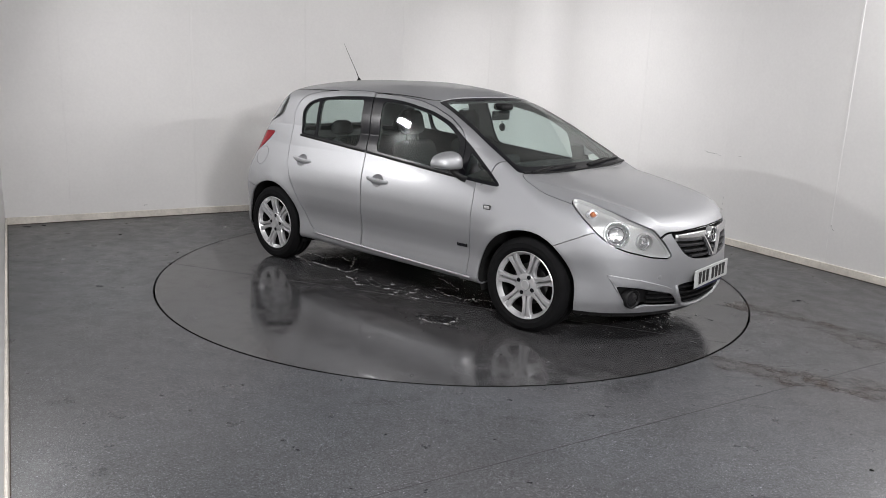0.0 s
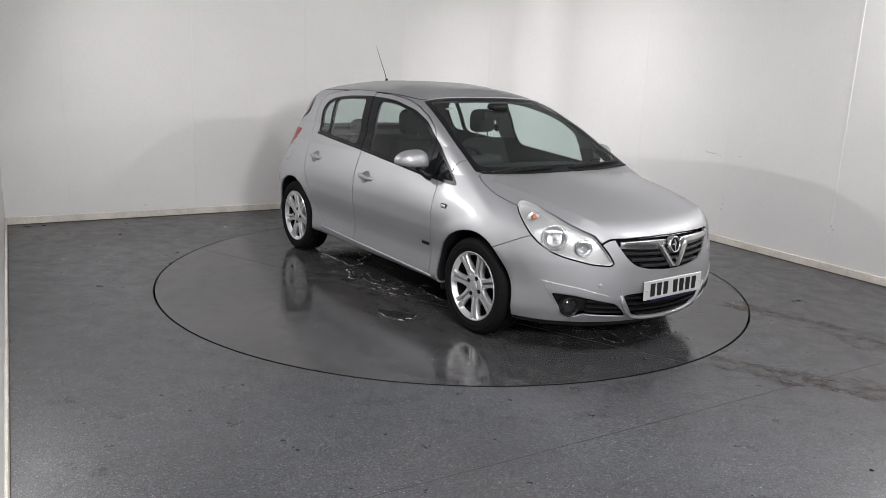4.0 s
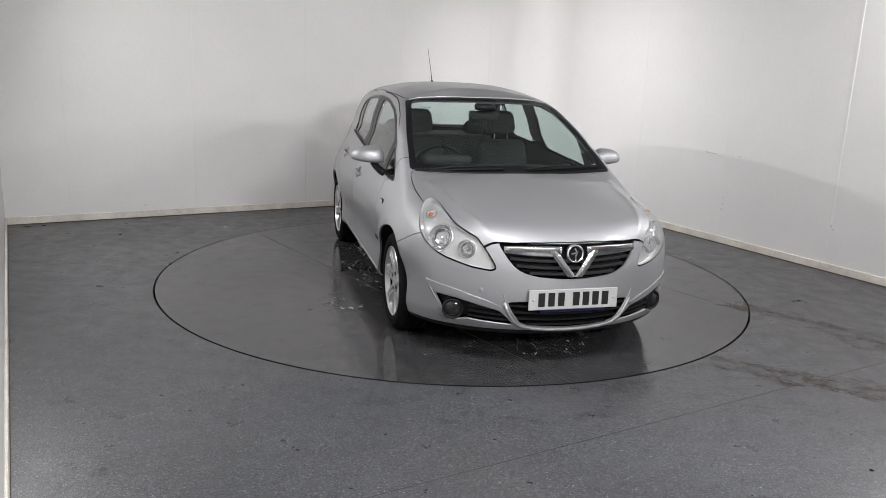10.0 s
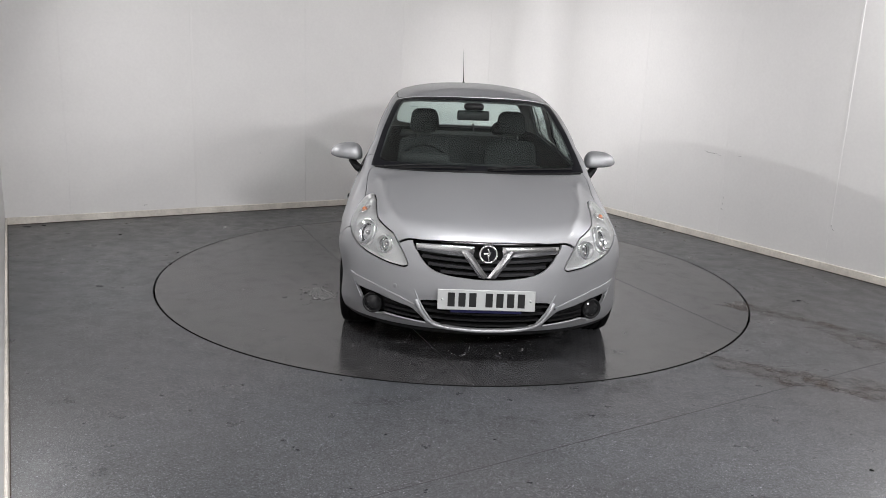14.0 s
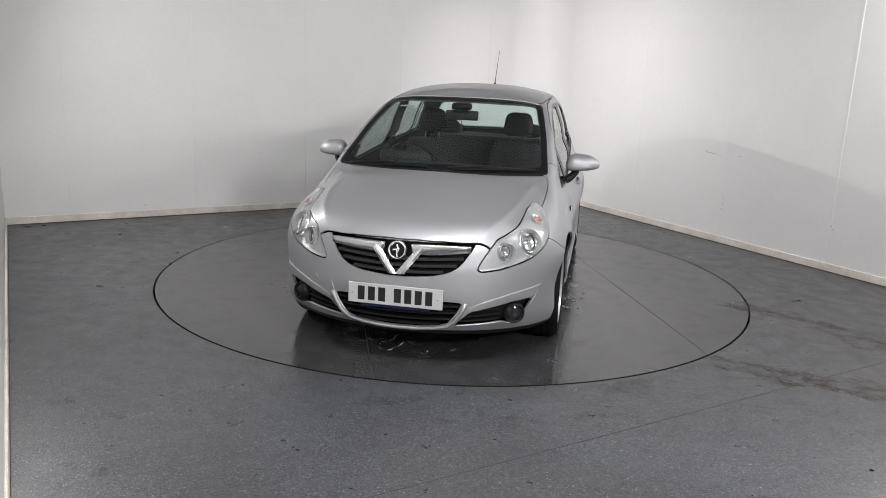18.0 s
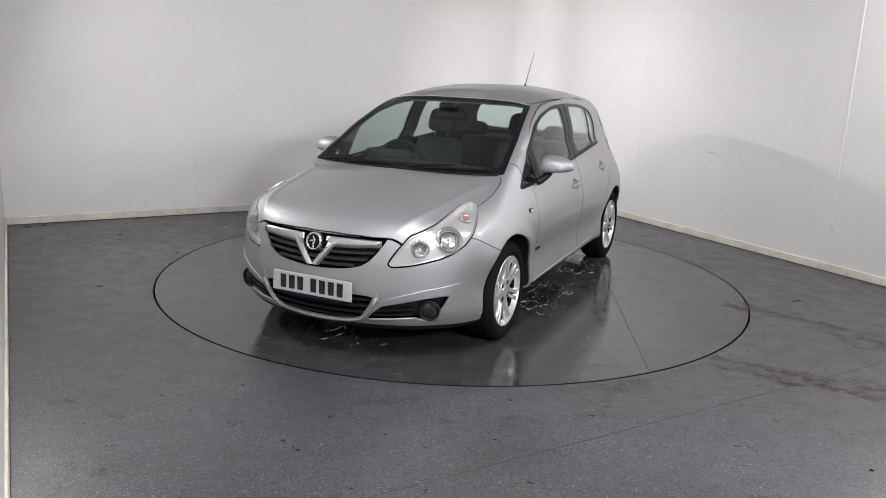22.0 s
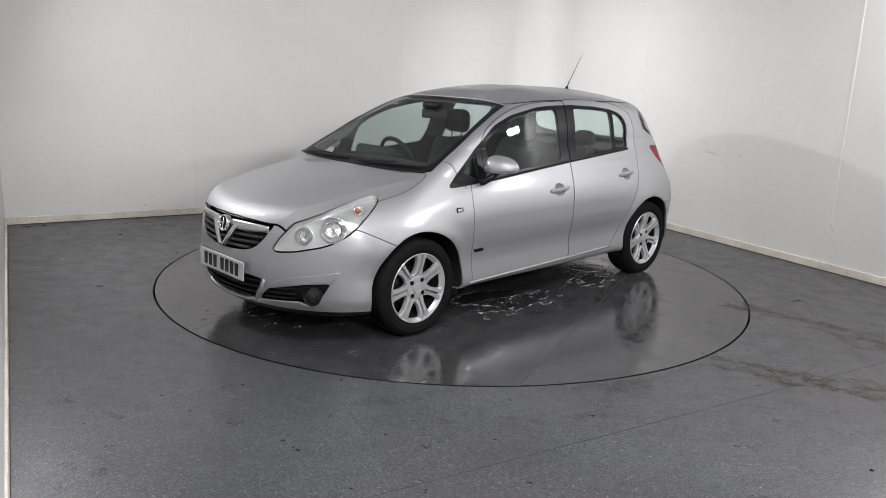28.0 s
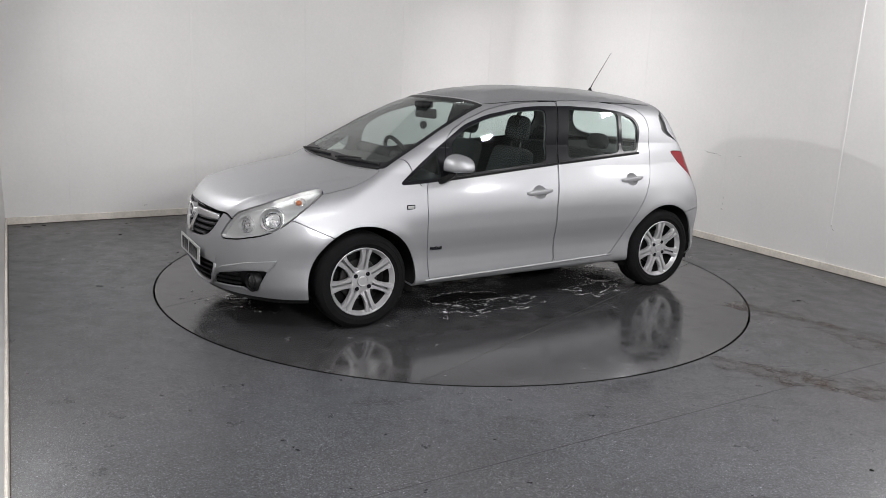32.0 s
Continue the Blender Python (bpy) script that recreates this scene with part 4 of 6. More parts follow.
for s, word in ((1, "left"), (-1, "right")):
    frame_labels = ["side_frame", "fuel_gap", "fuel"] if s > 0 else ["side_frame"]
    panel("side_frame", frame_labels, s, PAINT, car)
    if s < 0:
        flap = panel("fuel_flap", "fuel", s, PAINT, car, "round fuel flap", rim=0.006)
    panel("front_wing", "front_wing", s, PAINT, car)
    panel("sill", "sill", s, PAINT, car)
    quarter = panel("quarter_window", "pane_quarter", s, WINDOW, car, "small fixed triangular quarter window", rim=0, push=-0.003)
    panel("quarter_trim", "trim_quarter", s, GLOSS_BLACK, quarter, "gloss black window surround", rim=0.006)
    for which, hx, hz in (("front", -0.05, 0.797), ("rear", -0.925, 0.850)):
        door = panel(which + "_door", which + "_door", s, PAINT, car)
        panel("window", "pane_" + which, s, WINDOW, door, "green-tinted door window", rim=0, push=-0.003)
        panel("window_surround", "trim_" + which, s, GLOSS_BLACK, door, "black window surround and pillar cover", rim=0.006)
        if which == "rear":
            panel("fixed_pane", "pane_rear_quarter", s, WINDOW, door, "small fixed rear pane", rim=0, push=-0.003)
        panel("handle_recess", "cup_" + which, s, PAINT, door, "shallow handle recess", rim=0,
              push=lambda p, hx=hx, hz=hz: -0.024 * np.clip(1 - ((p[:, 0] - hx) / 0.058) ** 2 - ((p[:, 2] - hz) / 0.045) ** 2, 0, 1) ** 0.6)
        bm = bmesh.new()
        tilt = 0.06
        path = []
        for i in range(11):
            u = i / 10 * 2 - 1
            x, z = hx - 0.108 * u, hz + 0.002 + tilt * 0.108 * u
            path.append((x, s * (surface(x=x, z=z) + 0.020 * (1 - abs(u) ** 3.0) - 0.002), z))
        sweep(bm, path, [0.006 + 0.004 * (1 - abs(i / 5 - 1)) for i in range(11)], [0.009 + 0.007 * (1 - (i / 5 - 1) ** 2) for i in range(11)])
        part("door_handle", placed(bm), PAINT, door, "body-coloured bar handle", smooth=True)
        # the rubber along the window's foot
        bm = bmesh.new()
        x0, x1 = (0.66, -0.245) if which == "front" else (-0.26, -1.045)
        path = []
        for i in range(9):
            x = x0 + (x1 - x0) * i / 8
            z = 0.978 + (x + 0.245) * (-0.0835 if x > -0.245 else -0.070)
            path.append((x, s * (surface(x=x, z=z) + 0.002), z))
        sweep(bm, path, 0.004, 0.009)
        part("belt_moulding", placed(bm), BLACK, door, "black belt moulding")
    # repeater lamp on the wing
    bm = bmesh.new()
    yy = surface(x=0.945, z=0.748)
    pad(bm, (0.056, 0.012, 0.030), Matrix.Translation((0.945, s * yy, 0.748)), 0.005, 2)
    rep = part("side_repeater", placed(bm), BLACK, car, "small side repeater lamp with a dark frame", smooth=True)
    bm = bmesh.new()
    pad(bm, (0.044, 0.012, 0.020), Matrix.Translation((0.947, s * (yy + 0.003), 0.748)), 0.004, 2)
    part("lens", placed(bm), LAMP_INNER, rep, "clear repeater lens", smooth=True)
    # unreadable badge low on the front door, as plain bars
    bm = bmesh.new()
    for i in range(7):
        x = 0.795 - 0.0125 * i
        y0 = s * surface(x=x, z=0.472)
        box(bm, x - 0.0050, x + 0.0050, min(y0, y0 + s * 0.003), max(y0, y0 + s * 0.003), 0.461, 0.481 if i % 3 else 0.484)
    part("door_badge", placed(bm), GLOSS_BLACK, car, "small dark lettering badge shown as bars")

    # tail lamp
    lamp = panel("tail_lamp", "tail_lamp", s, RED_LENS, car, "red wrap-around tail lamp", rim=0.02)

    # headlamp: clear lens, bright housing, two bowls and an amber bulb
    lens = panel("headlamp", "headlamp", s, LENS, car, "clear-lensed headlamp with twin bowls", rim=0.004)
    ob = new("housing", skin_mesh("housing", mask("headlamp") & (S["bowl_0"] > 0) & (S["bowl_1"] > 0), s, LAMP_INNER, rim=-0.030, push=lambda p: -0.034 + 0.012 * np.clip((1.75 - p[:, 0]) / 0.25, 0, 1)))
    ob.parent = lens
    for c, r0 in BOWLS:
        bm = bmesh.new()
        facing = Vector(normals_at(np.array([c]))[0])
        m = Matrix.Translation(Vector(c) - facing * 0.030) @ facing.to_track_quat("Z", "Y").to_matrix().to_4x4()
        lathe(bm, [(r0 * 1.16, -0.008), (r0 * 1.12, 0.002), (r0 * 1.00, 0.005)] + [(r0 * 0.97 * math.cos(i * math.pi / 18), 0.004 - 0.042 * math.sin(i * math.pi / 18)) for i in range(1, 9)] + [(0.012, -0.039)], 36, m)
        if s < 0:
            bmesh.ops.scale(bm, vec=(1, -1, 1), verts=bm.verts)
        bmesh.ops.recalc_face_normals(bm, faces=bm.faces)
        bowl = part("reflector_bowl", placed(bm), REFLECTOR, lens, "chromed round reflector bowl", smooth=True)
        bowl.data.set_sharp_from_angle(angle=radians(50))
        for nm, mt, prof, words in (("bezel", REFLECTOR, [(r0 * (1.08 + 0.06 * math.cos(a)), 0.006 + r0 * 0.06 * math.sin(a)) for a in [2 * math.pi * i / 10 for i in range(11)]], "chromed bezel ring"),
                                    ("bulb_shield", CHROME, [(0.0005, 0.004), (0.008, 0.002), (0.012, -0.006), (0.013, -0.020), (0.010, -0.050)], "chromed bulb shield"),
                                    ("shade_ring", GLOSS_BLACK, [(r0 * 0.70, -0.014), (r0 * 0.70, -0.010), (r0 * 0.655, -0.010), (r0 * 0.655, -0.014)], "dark ring in the bowl")):
            bm = bmesh.new()
            lathe(bm, prof, 32, m)
            if s < 0:
                bmesh.ops.scale(bm, vec=(1, -1, 1), verts=bm.verts)
            bmesh.ops.recalc_face_normals(bm, faces=bm.faces)
            part(nm, placed(bm), mt, lens, words, smooth=True)
    # the indicator's own small bowl
    facing = Vector(normals_at(np.array([(1.612, 0.690, 0.800)]))[0])
    m = Matrix.Translation(Vector((1.612, 0.690, 0.800)) - facing * 0.022) @ facing.to_track_quat("Z", "Y").to_matrix().to_4x4()
    bm = bmesh.new()
    lathe(bm, [(0.036, 0.006), (0.034, 0.010), (0.031, 0.006), (0.022, -0.006), (0.008, -0.012)], 28, m)
    if s < 0:
        bmesh.ops.scale(bm, vec=(1, -1, 1), verts=bm.verts)
    bmesh.ops.recalc_face_normals(bm, faces=bm.faces)
    part("indicator_bowl", placed(bm), REFLECTOR, lens, "small bright indicator bowl", smooth=True)
    bm = bmesh.new()
    bmesh.ops.create_uvsphere(bm, u_segments=14, v_segments=10, radius=0.016, matrix=Matrix.Translation((1.616, s * 0.684, 0.784)) @ Matrix.Diagonal((1.2, 1.0, 1.0, 1)))
    part("indicator_bulb", placed(bm), AMBER, lens, "amber indicator bulb", smooth=True)

    # fog lamp opening: black backing, slats, lamp and the blade above it
    opening = panel("fog_surround", "fog_opening", s, BLACK, front_bumper, "black fog lamp recess", rim=0, push=-0.035)
    blade = panel("bumper_blade", "fog_blade", s, PAINT, front_bumper, "raised silver blade over the fog lamp", rim=0.036, push=0.009)
    for zz in (0.345, 0.315, 0.287):
        bm = bmesh.new()
        path = []
        for i in range(8):
            yy = 0.345 + 0.195 * i / 7
            path.append((surface(y=yy, z=zz - 0.01 * (1 - i / 7)) - 0.012, s * yy, zz - 0.012 + 0.012 * i / 7))
        sweep(bm, path, 0.010, 0.005)
        part("slat", placed(bm), BLACK, opening)
    fx, fy, fz = 1.876, 0.612, 0.308
    facing = Vector((0.95, 0.30 * s, 0.0)).normalized()
    m = Matrix.Translation((fx, s * fy, fz)) @ facing.to_track_quat("Z", "Y").to_matrix().to_4x4()
    bm = bmesh.new()
    lathe(bm, [(0.058, -0.03), (0.058, 0.014), (0.052, 0.021), (0.046, 0.009)], 28, m)
    bmesh.ops.recalc_face_normals(bm, faces=bm.faces)
    fog = part("fog_lamp", placed(bm), BLACK, front_bumper, "round smoky fog lamp", smooth=True)
    bm = bmesh.new()
    lathe(bm, [(0.046, 0.009), (0.036, 0.015), (0.02, 0.020), (0.0006, 0.021)], 28, m)
    part("lens", placed(bm), SMOKE, fog, smooth=True)
    bm = bmesh.new()
    pts = []
    for i in range(16):
        yy = 0.318 + 0.23 * i / 15
        zz = 0.247 + 0.018 * i / 15
        pts.append((surface(y=yy, z=zz) + 0.001, s * yy, zz))
    tube(bm, pts, 0.006, 8)
    part("lower_lip", placed(bm), PAINT, front_bumper, smooth=True)
    # bright edges: round the blade, under the fog lamp, beside the lower grille and along the sill
    for nm, line, rad, out in (("blade_edge", [(24.0, 0.352), (30.0, 0.386), (39.6, 0.425), (52.3, 0.456), (50.6, 0.420), (47.6, 0.350), (46.0, 0.312)], 0.0035, 0.005),
                               ("fog_lip", [(46.4, 0.318), (45.0, 0.275), (42.6, 0.251), (39.6, 0.251), (37.6, 0.264)], 0.0045, 0.001),
                               ("bumper_crease", [(25.2, 0.462), (23.6, 0.392), (21.4, 0.325), (17.8, 0.242), (14.0, 0.222)], 0.006, -0.003)):
        bm = bmesh.new()
        pts = []
        for (a0, z0), (a1, z1) in zip(line, line[1:]):
            for i in range(5):
                a, zz = math.radians(a0 + (a1 - a0) * i / 5), z0 + (z1 - z0) * i / 5
                lo, hi = 0.4, 1.2
                for _ in range(26):
                    mid = (lo + hi) / 2
                    lo, hi = (mid, hi) if skin(np.array(1.2 + mid * math.cos(a)), np.array(mid * math.sin(a)), np.array(zz)) < 0 else (lo, mid)
                pts.append((1.2 + (lo + out) * math.cos(a), s * (lo + out) * math.sin(a), zz))
        ends = [rad * min(1.0, 0.12 + 5 * i / len(pts), 0.12 + 5 * (len(pts) - 1 - i) / len(pts)) for i in range(len(pts))]
        tube(bm, pts, ends, 8)
        part(nm, placed(bm), PAINT, front_bumper, smooth=True)
    bm = bmesh.new()
    tube(bm, [(x, s * (surface(x=x, z=0.2645 - 0.024 * (x - 0.80)) + 0.003), 0.2645 - 0.024 * (x - 0.80)) for x in [0.83 - 1.58 * i / 20 for i in range(21)]], 0.007, 8)
    part("sill_edge", placed(bm), PAINT, car, smooth=True)

# upper grille
ob = new("grille_backing", skin_mesh("grille_backing", mask("grille"), 0, DARK, rim=0, push=-0.055))
ob.parent = front_bumper
tagged(ob, "black upper grille mesh")
grille = ob


def nose_path(z_of, w, n, back):
    return [(surface(y=abs(w * (2 * i / n - 1)), z=z_of(abs(w * (2 * i / n - 1)))) - back, w * (2 * i / n - 1), z_of(abs(w * (2 * i / n - 1)))) for i in range(n + 1)]


for zz, w in ((0.607, 0.345), (0.572, 0.312), (0.540, 0.245)):
    bm = bmesh.new()
    sweep(bm, nose_path(lambda y: zz + 0.10 * y * y, w, 16, 0.014), 0.014, 0.0075)
    part("slat", placed(bm), GRILLE_GREY, grille, "satin dark grey grille slat")
for s in (1, -1):
    bm = bmesh.new()
    path = [(surface(y=y, z=0.652) - 0.004, s * y, 0.658 + 0.03 * (y - 0.07)) for y in [0.075 + 0.305 * i / 12 for i in range(13)]]
    sweep(bm, path, 0.012, [0.029 - 0.011 * (i / 12) ** 2 for i in range(13)])
    part("chrome_bar", placed(bm), CHROME, grille, "broad chrome grille bar", smooth=True)
    bm = bmesh.new()
    path = [(surface(y=0.125 - 0.105 * u, z=0.668 - 0.140 * u) + 0.008, s * (0.125 - 0.105 * u), 0.668 - 0.140 * u) for u in [i / 8 for i in range(9)]]
    made = []
    for q in path:
        q = Vector(q)
        k = Vector((0, 0.024 * s, 0.0))
        made.append([bm.verts.new(q - k + Vector((-0.02, 0, 0))), bm.verts.new(q - k), bm.verts.new(q - k * 0.3 + Vector((0.008, 0, 0))), bm.verts.new(q + k * 0.3 + Vector((0.008, 0, 0))), bm.verts.new(q + k), bm.verts.new(q + k + Vector((-0.02, 0, 0)))])
    for a, b in zip(made, made[1:]):
        for j in range(5):
            bm.faces.new((a[j], a[j + 1], b[j + 1], b[j]))
    bm.faces.new(made[0])
    bm.faces.new(made[-1][::-1])
    bmesh.ops.recalc_face_normals(bm, faces=bm.faces)
    part("chrome_arm", placed(bm), CHROME, grille, "chrome arm of the V-shaped grille centre")
bm = bmesh.new()
m = Matrix.Translation((surface(y=0.0, z=0.649) + 0.004, 0, 0.650)) @ Vector((1, 0, 0.18)).to_track_quat("Z", "Y").to_matrix().to_4x4()
lathe(bm, [(0.050, -0.02), (0.050, 0.010), (0.046, 0.016), (0.041, 0.016), (0.038, 0.010)], 40, m)
bmesh.ops.recalc_face_normals(bm, faces=bm.faces)
badge = part("round_badge", placed(bm), CHROME, grille, "round chrome badge with a plain emblem", smooth=True)
bm = bmesh.new()
lathe(bm, [(0.038, 0.010), (0.0005, 0.010)], 40, m)
part("badge_field", placed(bm), GLOSS_BLACK, badge)
bm = bmesh.new()
for dx, dy, w, h, tn in ((0.002, 0.016, 0.030, 0.009, 25), (-0.012, 0.002, 0.010, 0.026, 10), (0.006, -0.002, 0.030, 0.008, -20), (0.0, -0.020, 0.034, 0.008, 8)):
    box(bm, -w / 2, w / 2, -h / 2, h / 2, 0.009, 0.0145, m @ pose(dx, dy, 0, 0, 0, tn + 90), 0.002)
part("emblem", placed(bm), CHROME, badge)

# lower grille
ob = new("lower_grille", skin_mesh("lower_grille", mask("lower_grille"), 0, DARK, rim=0, push=-0.06))
ob.parent = front_bumper
tagged(ob, "black lower intake with horizontal slats")
lower = ob
for zz, w in ((0.355, 0.335), (0.318, 0.320), (0.282, 0.295), (0.250, 0.235)):
    bm = bmesh.new()
    sweep(bm, nose_path(lambda y: zz + 0.05 * y * y, w, 16, 0.020), 0.014, 0.007)
    part("slat", placed(bm), BLACK, lower)
bm = bmesh.new()
half = [(0.372, 0.380), (0.350, 0.325), (0.315, 0.272), (0.272, 0.240), (0.20, 0.224), (0.10, 0.216), (0.0, 0.214)]
line = [(y, z) for y, z in half] + [(-y, z) for y, z in reversed(half[:-1])]
tube(bm, [(surface(y=abs(y), z=z) + 0.001, y, z) for y, z in line], 0.0105, 8)
part("lower_lip", placed(bm), PAINT, front_bumper, "thin silver lip round the lower intake", smooth=True)

# number plates: plain bars in place of the characters
bm = bmesh.new()
pad(bm, (0.008, 0.520, 0.111), Matrix.Translation((2.106, 0, 0.406)) @ Matrix.Rotation(radians(-2.5), 4, "Y"), 0.003, 1)
plate = part("number_plate", placed(bm), PLATE_WHITE, front_bumper, "white number plate with black bars")
for yy in (0.185, 0.128, 0.071, 0.014, -0.073, -0.130, -0.187):
    bm = bmesh.new()
    box(bm, 2.1085, 2.1118, yy - 0.019, yy + 0.019, 0.369, 0.445, None)
    part("bar", placed(bm), INK, plate)
for yy in (0.235, -0.235):
    bm = bmesh.new()
    lathe(bm, [(0.006, -0.002), (0.006, 0.003), (0.0005, 0.0045)], 12, Matrix.Translation((2.110, yy, 0.408)) @ Matrix.Rotation(math.pi / 2, 4, "Y"))
    part("screw_cap", placed(bm), PLATE_WHITE, plate, smooth=True)
bm = bmesh.new()
box(bm, 2.098, 2.106, -0.19, 0.19, 0.334, 0.350, None, 0.002)
part("blue_strip", placed(bm), BLUE_STRIP, plate, "dark blue strip under the plate")
boxed("rear_plate", -1.903, -1.895, -0.26, 0.26, 0.66, 0.771, PLATE_YELLOW, tailgate, Matrix.Translation(OFF + Vector((-0.004, 0, 0))), 0.002, "yellow rear number plate")

# round cap over the towing eye
facing = Vector(normals_at(np.array([(1.988, 0.490, 0.440)]))[0])
facing.y = -facing.y
bm = bmesh.new()
lathe(bm, [(0.0125, -0.003), (0.0125, 0.0008), (0.011, 0.0014), (0.0005, 0.0016)], 24, Matrix.Translation((surface(y=0.490, z=0.440), -0.490, 0.440)) @ facing.to_track_quat("Z", "Y").to_matrix().to_4x4())
part("towing_eye_cap", placed(bm), PAINT, front_bumper, "round silver cap over the towing eye", smooth=True)
# wipers
for s, root, tip in ((1, (1.128, 0.06), (1.062, 0.610)), (-1, (1.112, 0.60), (1.112, 0.08))):
    bm = bmesh.new()
    def on(u, lift):
        x, y = root[0] + (tip[0] - root[0]) * u, root[1] + (tip[1] - root[1]) * u
        return (x, -y if s < 0 else y, surface(x=x, y=y) + lift)
    tube(bm, [on(i / 10, 0.014 + 0.012 * math.sin(math.pi * i / 10)) for i in range(7)], [0.009 - 0.0006 * i for i in range(7)], 8)
    wiper = part("wiper_arm", placed(bm), BLACK, car, "black windscreen wiper", smooth=True)
    bm = bmesh.new()
    sweep(bm, [on(0.06 + 0.94 * i / 10, 0.008) for i in range(11)], 0.006, 0.006)
    part("wiper_blade", placed(bm), BLACK, wiper)
# scuttle at the foot of the screen
bm = bmesh.new()
sweep(bm, [(1.148 - 0.15 * y * y, y, surface(x=1.148 - 0.15 * y * y, y=abs(y)) - 0.001) for y in [-0.66 + 1.32 * i / 16 for i in range(17)]], 0.016, 0.006)
part("scuttle_seal", placed(bm), BLACK, car, "black scuttle seal under the windscreen")
# small white sticker behind the head of the screen
bm = bmesh.new()
xs = 0.395
q = [bm.verts.new((x, y, surface(x=x, y=abs(y)) - 0.012)) for x, y in ((xs, -0.40), (xs, -0.46), (xs + 0.020, -0.46), (xs + 0.020, -0.40))]
bm.faces.new(q)
part("sticker", placed(bm), PLATE_WHITE, screen, "small white windscreen sticker")
# bright line at the head of the screen
bm = bmesh.new()
sweep(bm, [(0.300 - 0.12 * y * y, y, surface(x=0.300 - 0.12 * y * y, y=abs(y)) + 0.001) for y in [-0.53 + 1.06 * i / 16 for i in range(17)]], 0.003, 0.003)
part("roof_edge_line", placed(bm), ALLOY, roof)

# door mirrors
for s in (1, -1):
    bm = bmesh.new()
    made = bmesh.ops.create_uvsphere(bm, u_segments=28, v_segments=18, radius=1.0)["verts"]
    for v in made:
        x, y, z = v.co
        sx = math.copysign(abs(x) ** 0.8, x)
        k = 1 - 0.22 * max(0, y) ** 2
        v.co = Vector(((0.085 if x > 0 else 0.05) * sx * k - 0.018 * y, 0.112 * math.copysign(abs(y) ** 0.72, y), (0.076 if z > 0 else 0.034) * math.copysign(abs(z) ** (0.9 if z > 0 else 0.5), z) * (1 - 0.30 * y) + 0.004 * y))
        v.co.y *= s
    if s < 0:
        bmesh.ops.reverse_faces(bm, faces=bm.faces)
    bmesh.ops.translate(bm, verts=bm.verts, vec=(0.625, s * 0.886, 0.993))
    mirror = part("door_mirror", placed(bm), PAINT, car, "silver door mirror on a black foot", smooth=True)
    bm = bmesh.new()
    sweep(bm, [(0.700, s * 0.775, 0.893), (0.690, s * 0.800, 0.905), (0.665, s * 0.828, 0.930), (0.645, s * 0.850, 0.958)], [0.030, 0.028, 0.024, 0.022], [0.022, 0.020, 0.017, 0.016])
    part("mirror_foot", placed(bm), BLACK, mirror, "black mirror foot", smooth=True)
    bm = bmesh.new()
    bmesh.ops.create_circle(bm, cap_ends=True, segments=28, radius=1.0, matrix=Matrix.Translation((0.574, s * 0.886, 1.003)) @ Matrix.Rotation(-math.pi / 2, 4, "Y") @ Matrix.Diagonal((0.052, 0.082, 1, 1)))
    part("mirror_glass", placed(bm), MIRROR, mirror)

# aerial
bm = bmesh.new()
zr = surface(x=-1.136, y=0.0)
lathe(bm, [(0.022, -0.004), (0.020, 0.006), (0.013, 0.018), (0.007, 0.030)], 20, Matrix.Translation((-1.136, 0, zr)))
aerial = part("aerial_base", placed(bm), BLACK, roof, "black aerial base", smooth=True)
bm = bmesh.new()
tube(bm, [(-1.136, 0, zr + 0.015), (-1.165, 0, zr + 0.07), (-1.333, 0, 1.775)], [0.005, 0.0030, 0.0013], 8)
part("aerial_rod", placed(bm), BLACK, aerial, smooth=True)

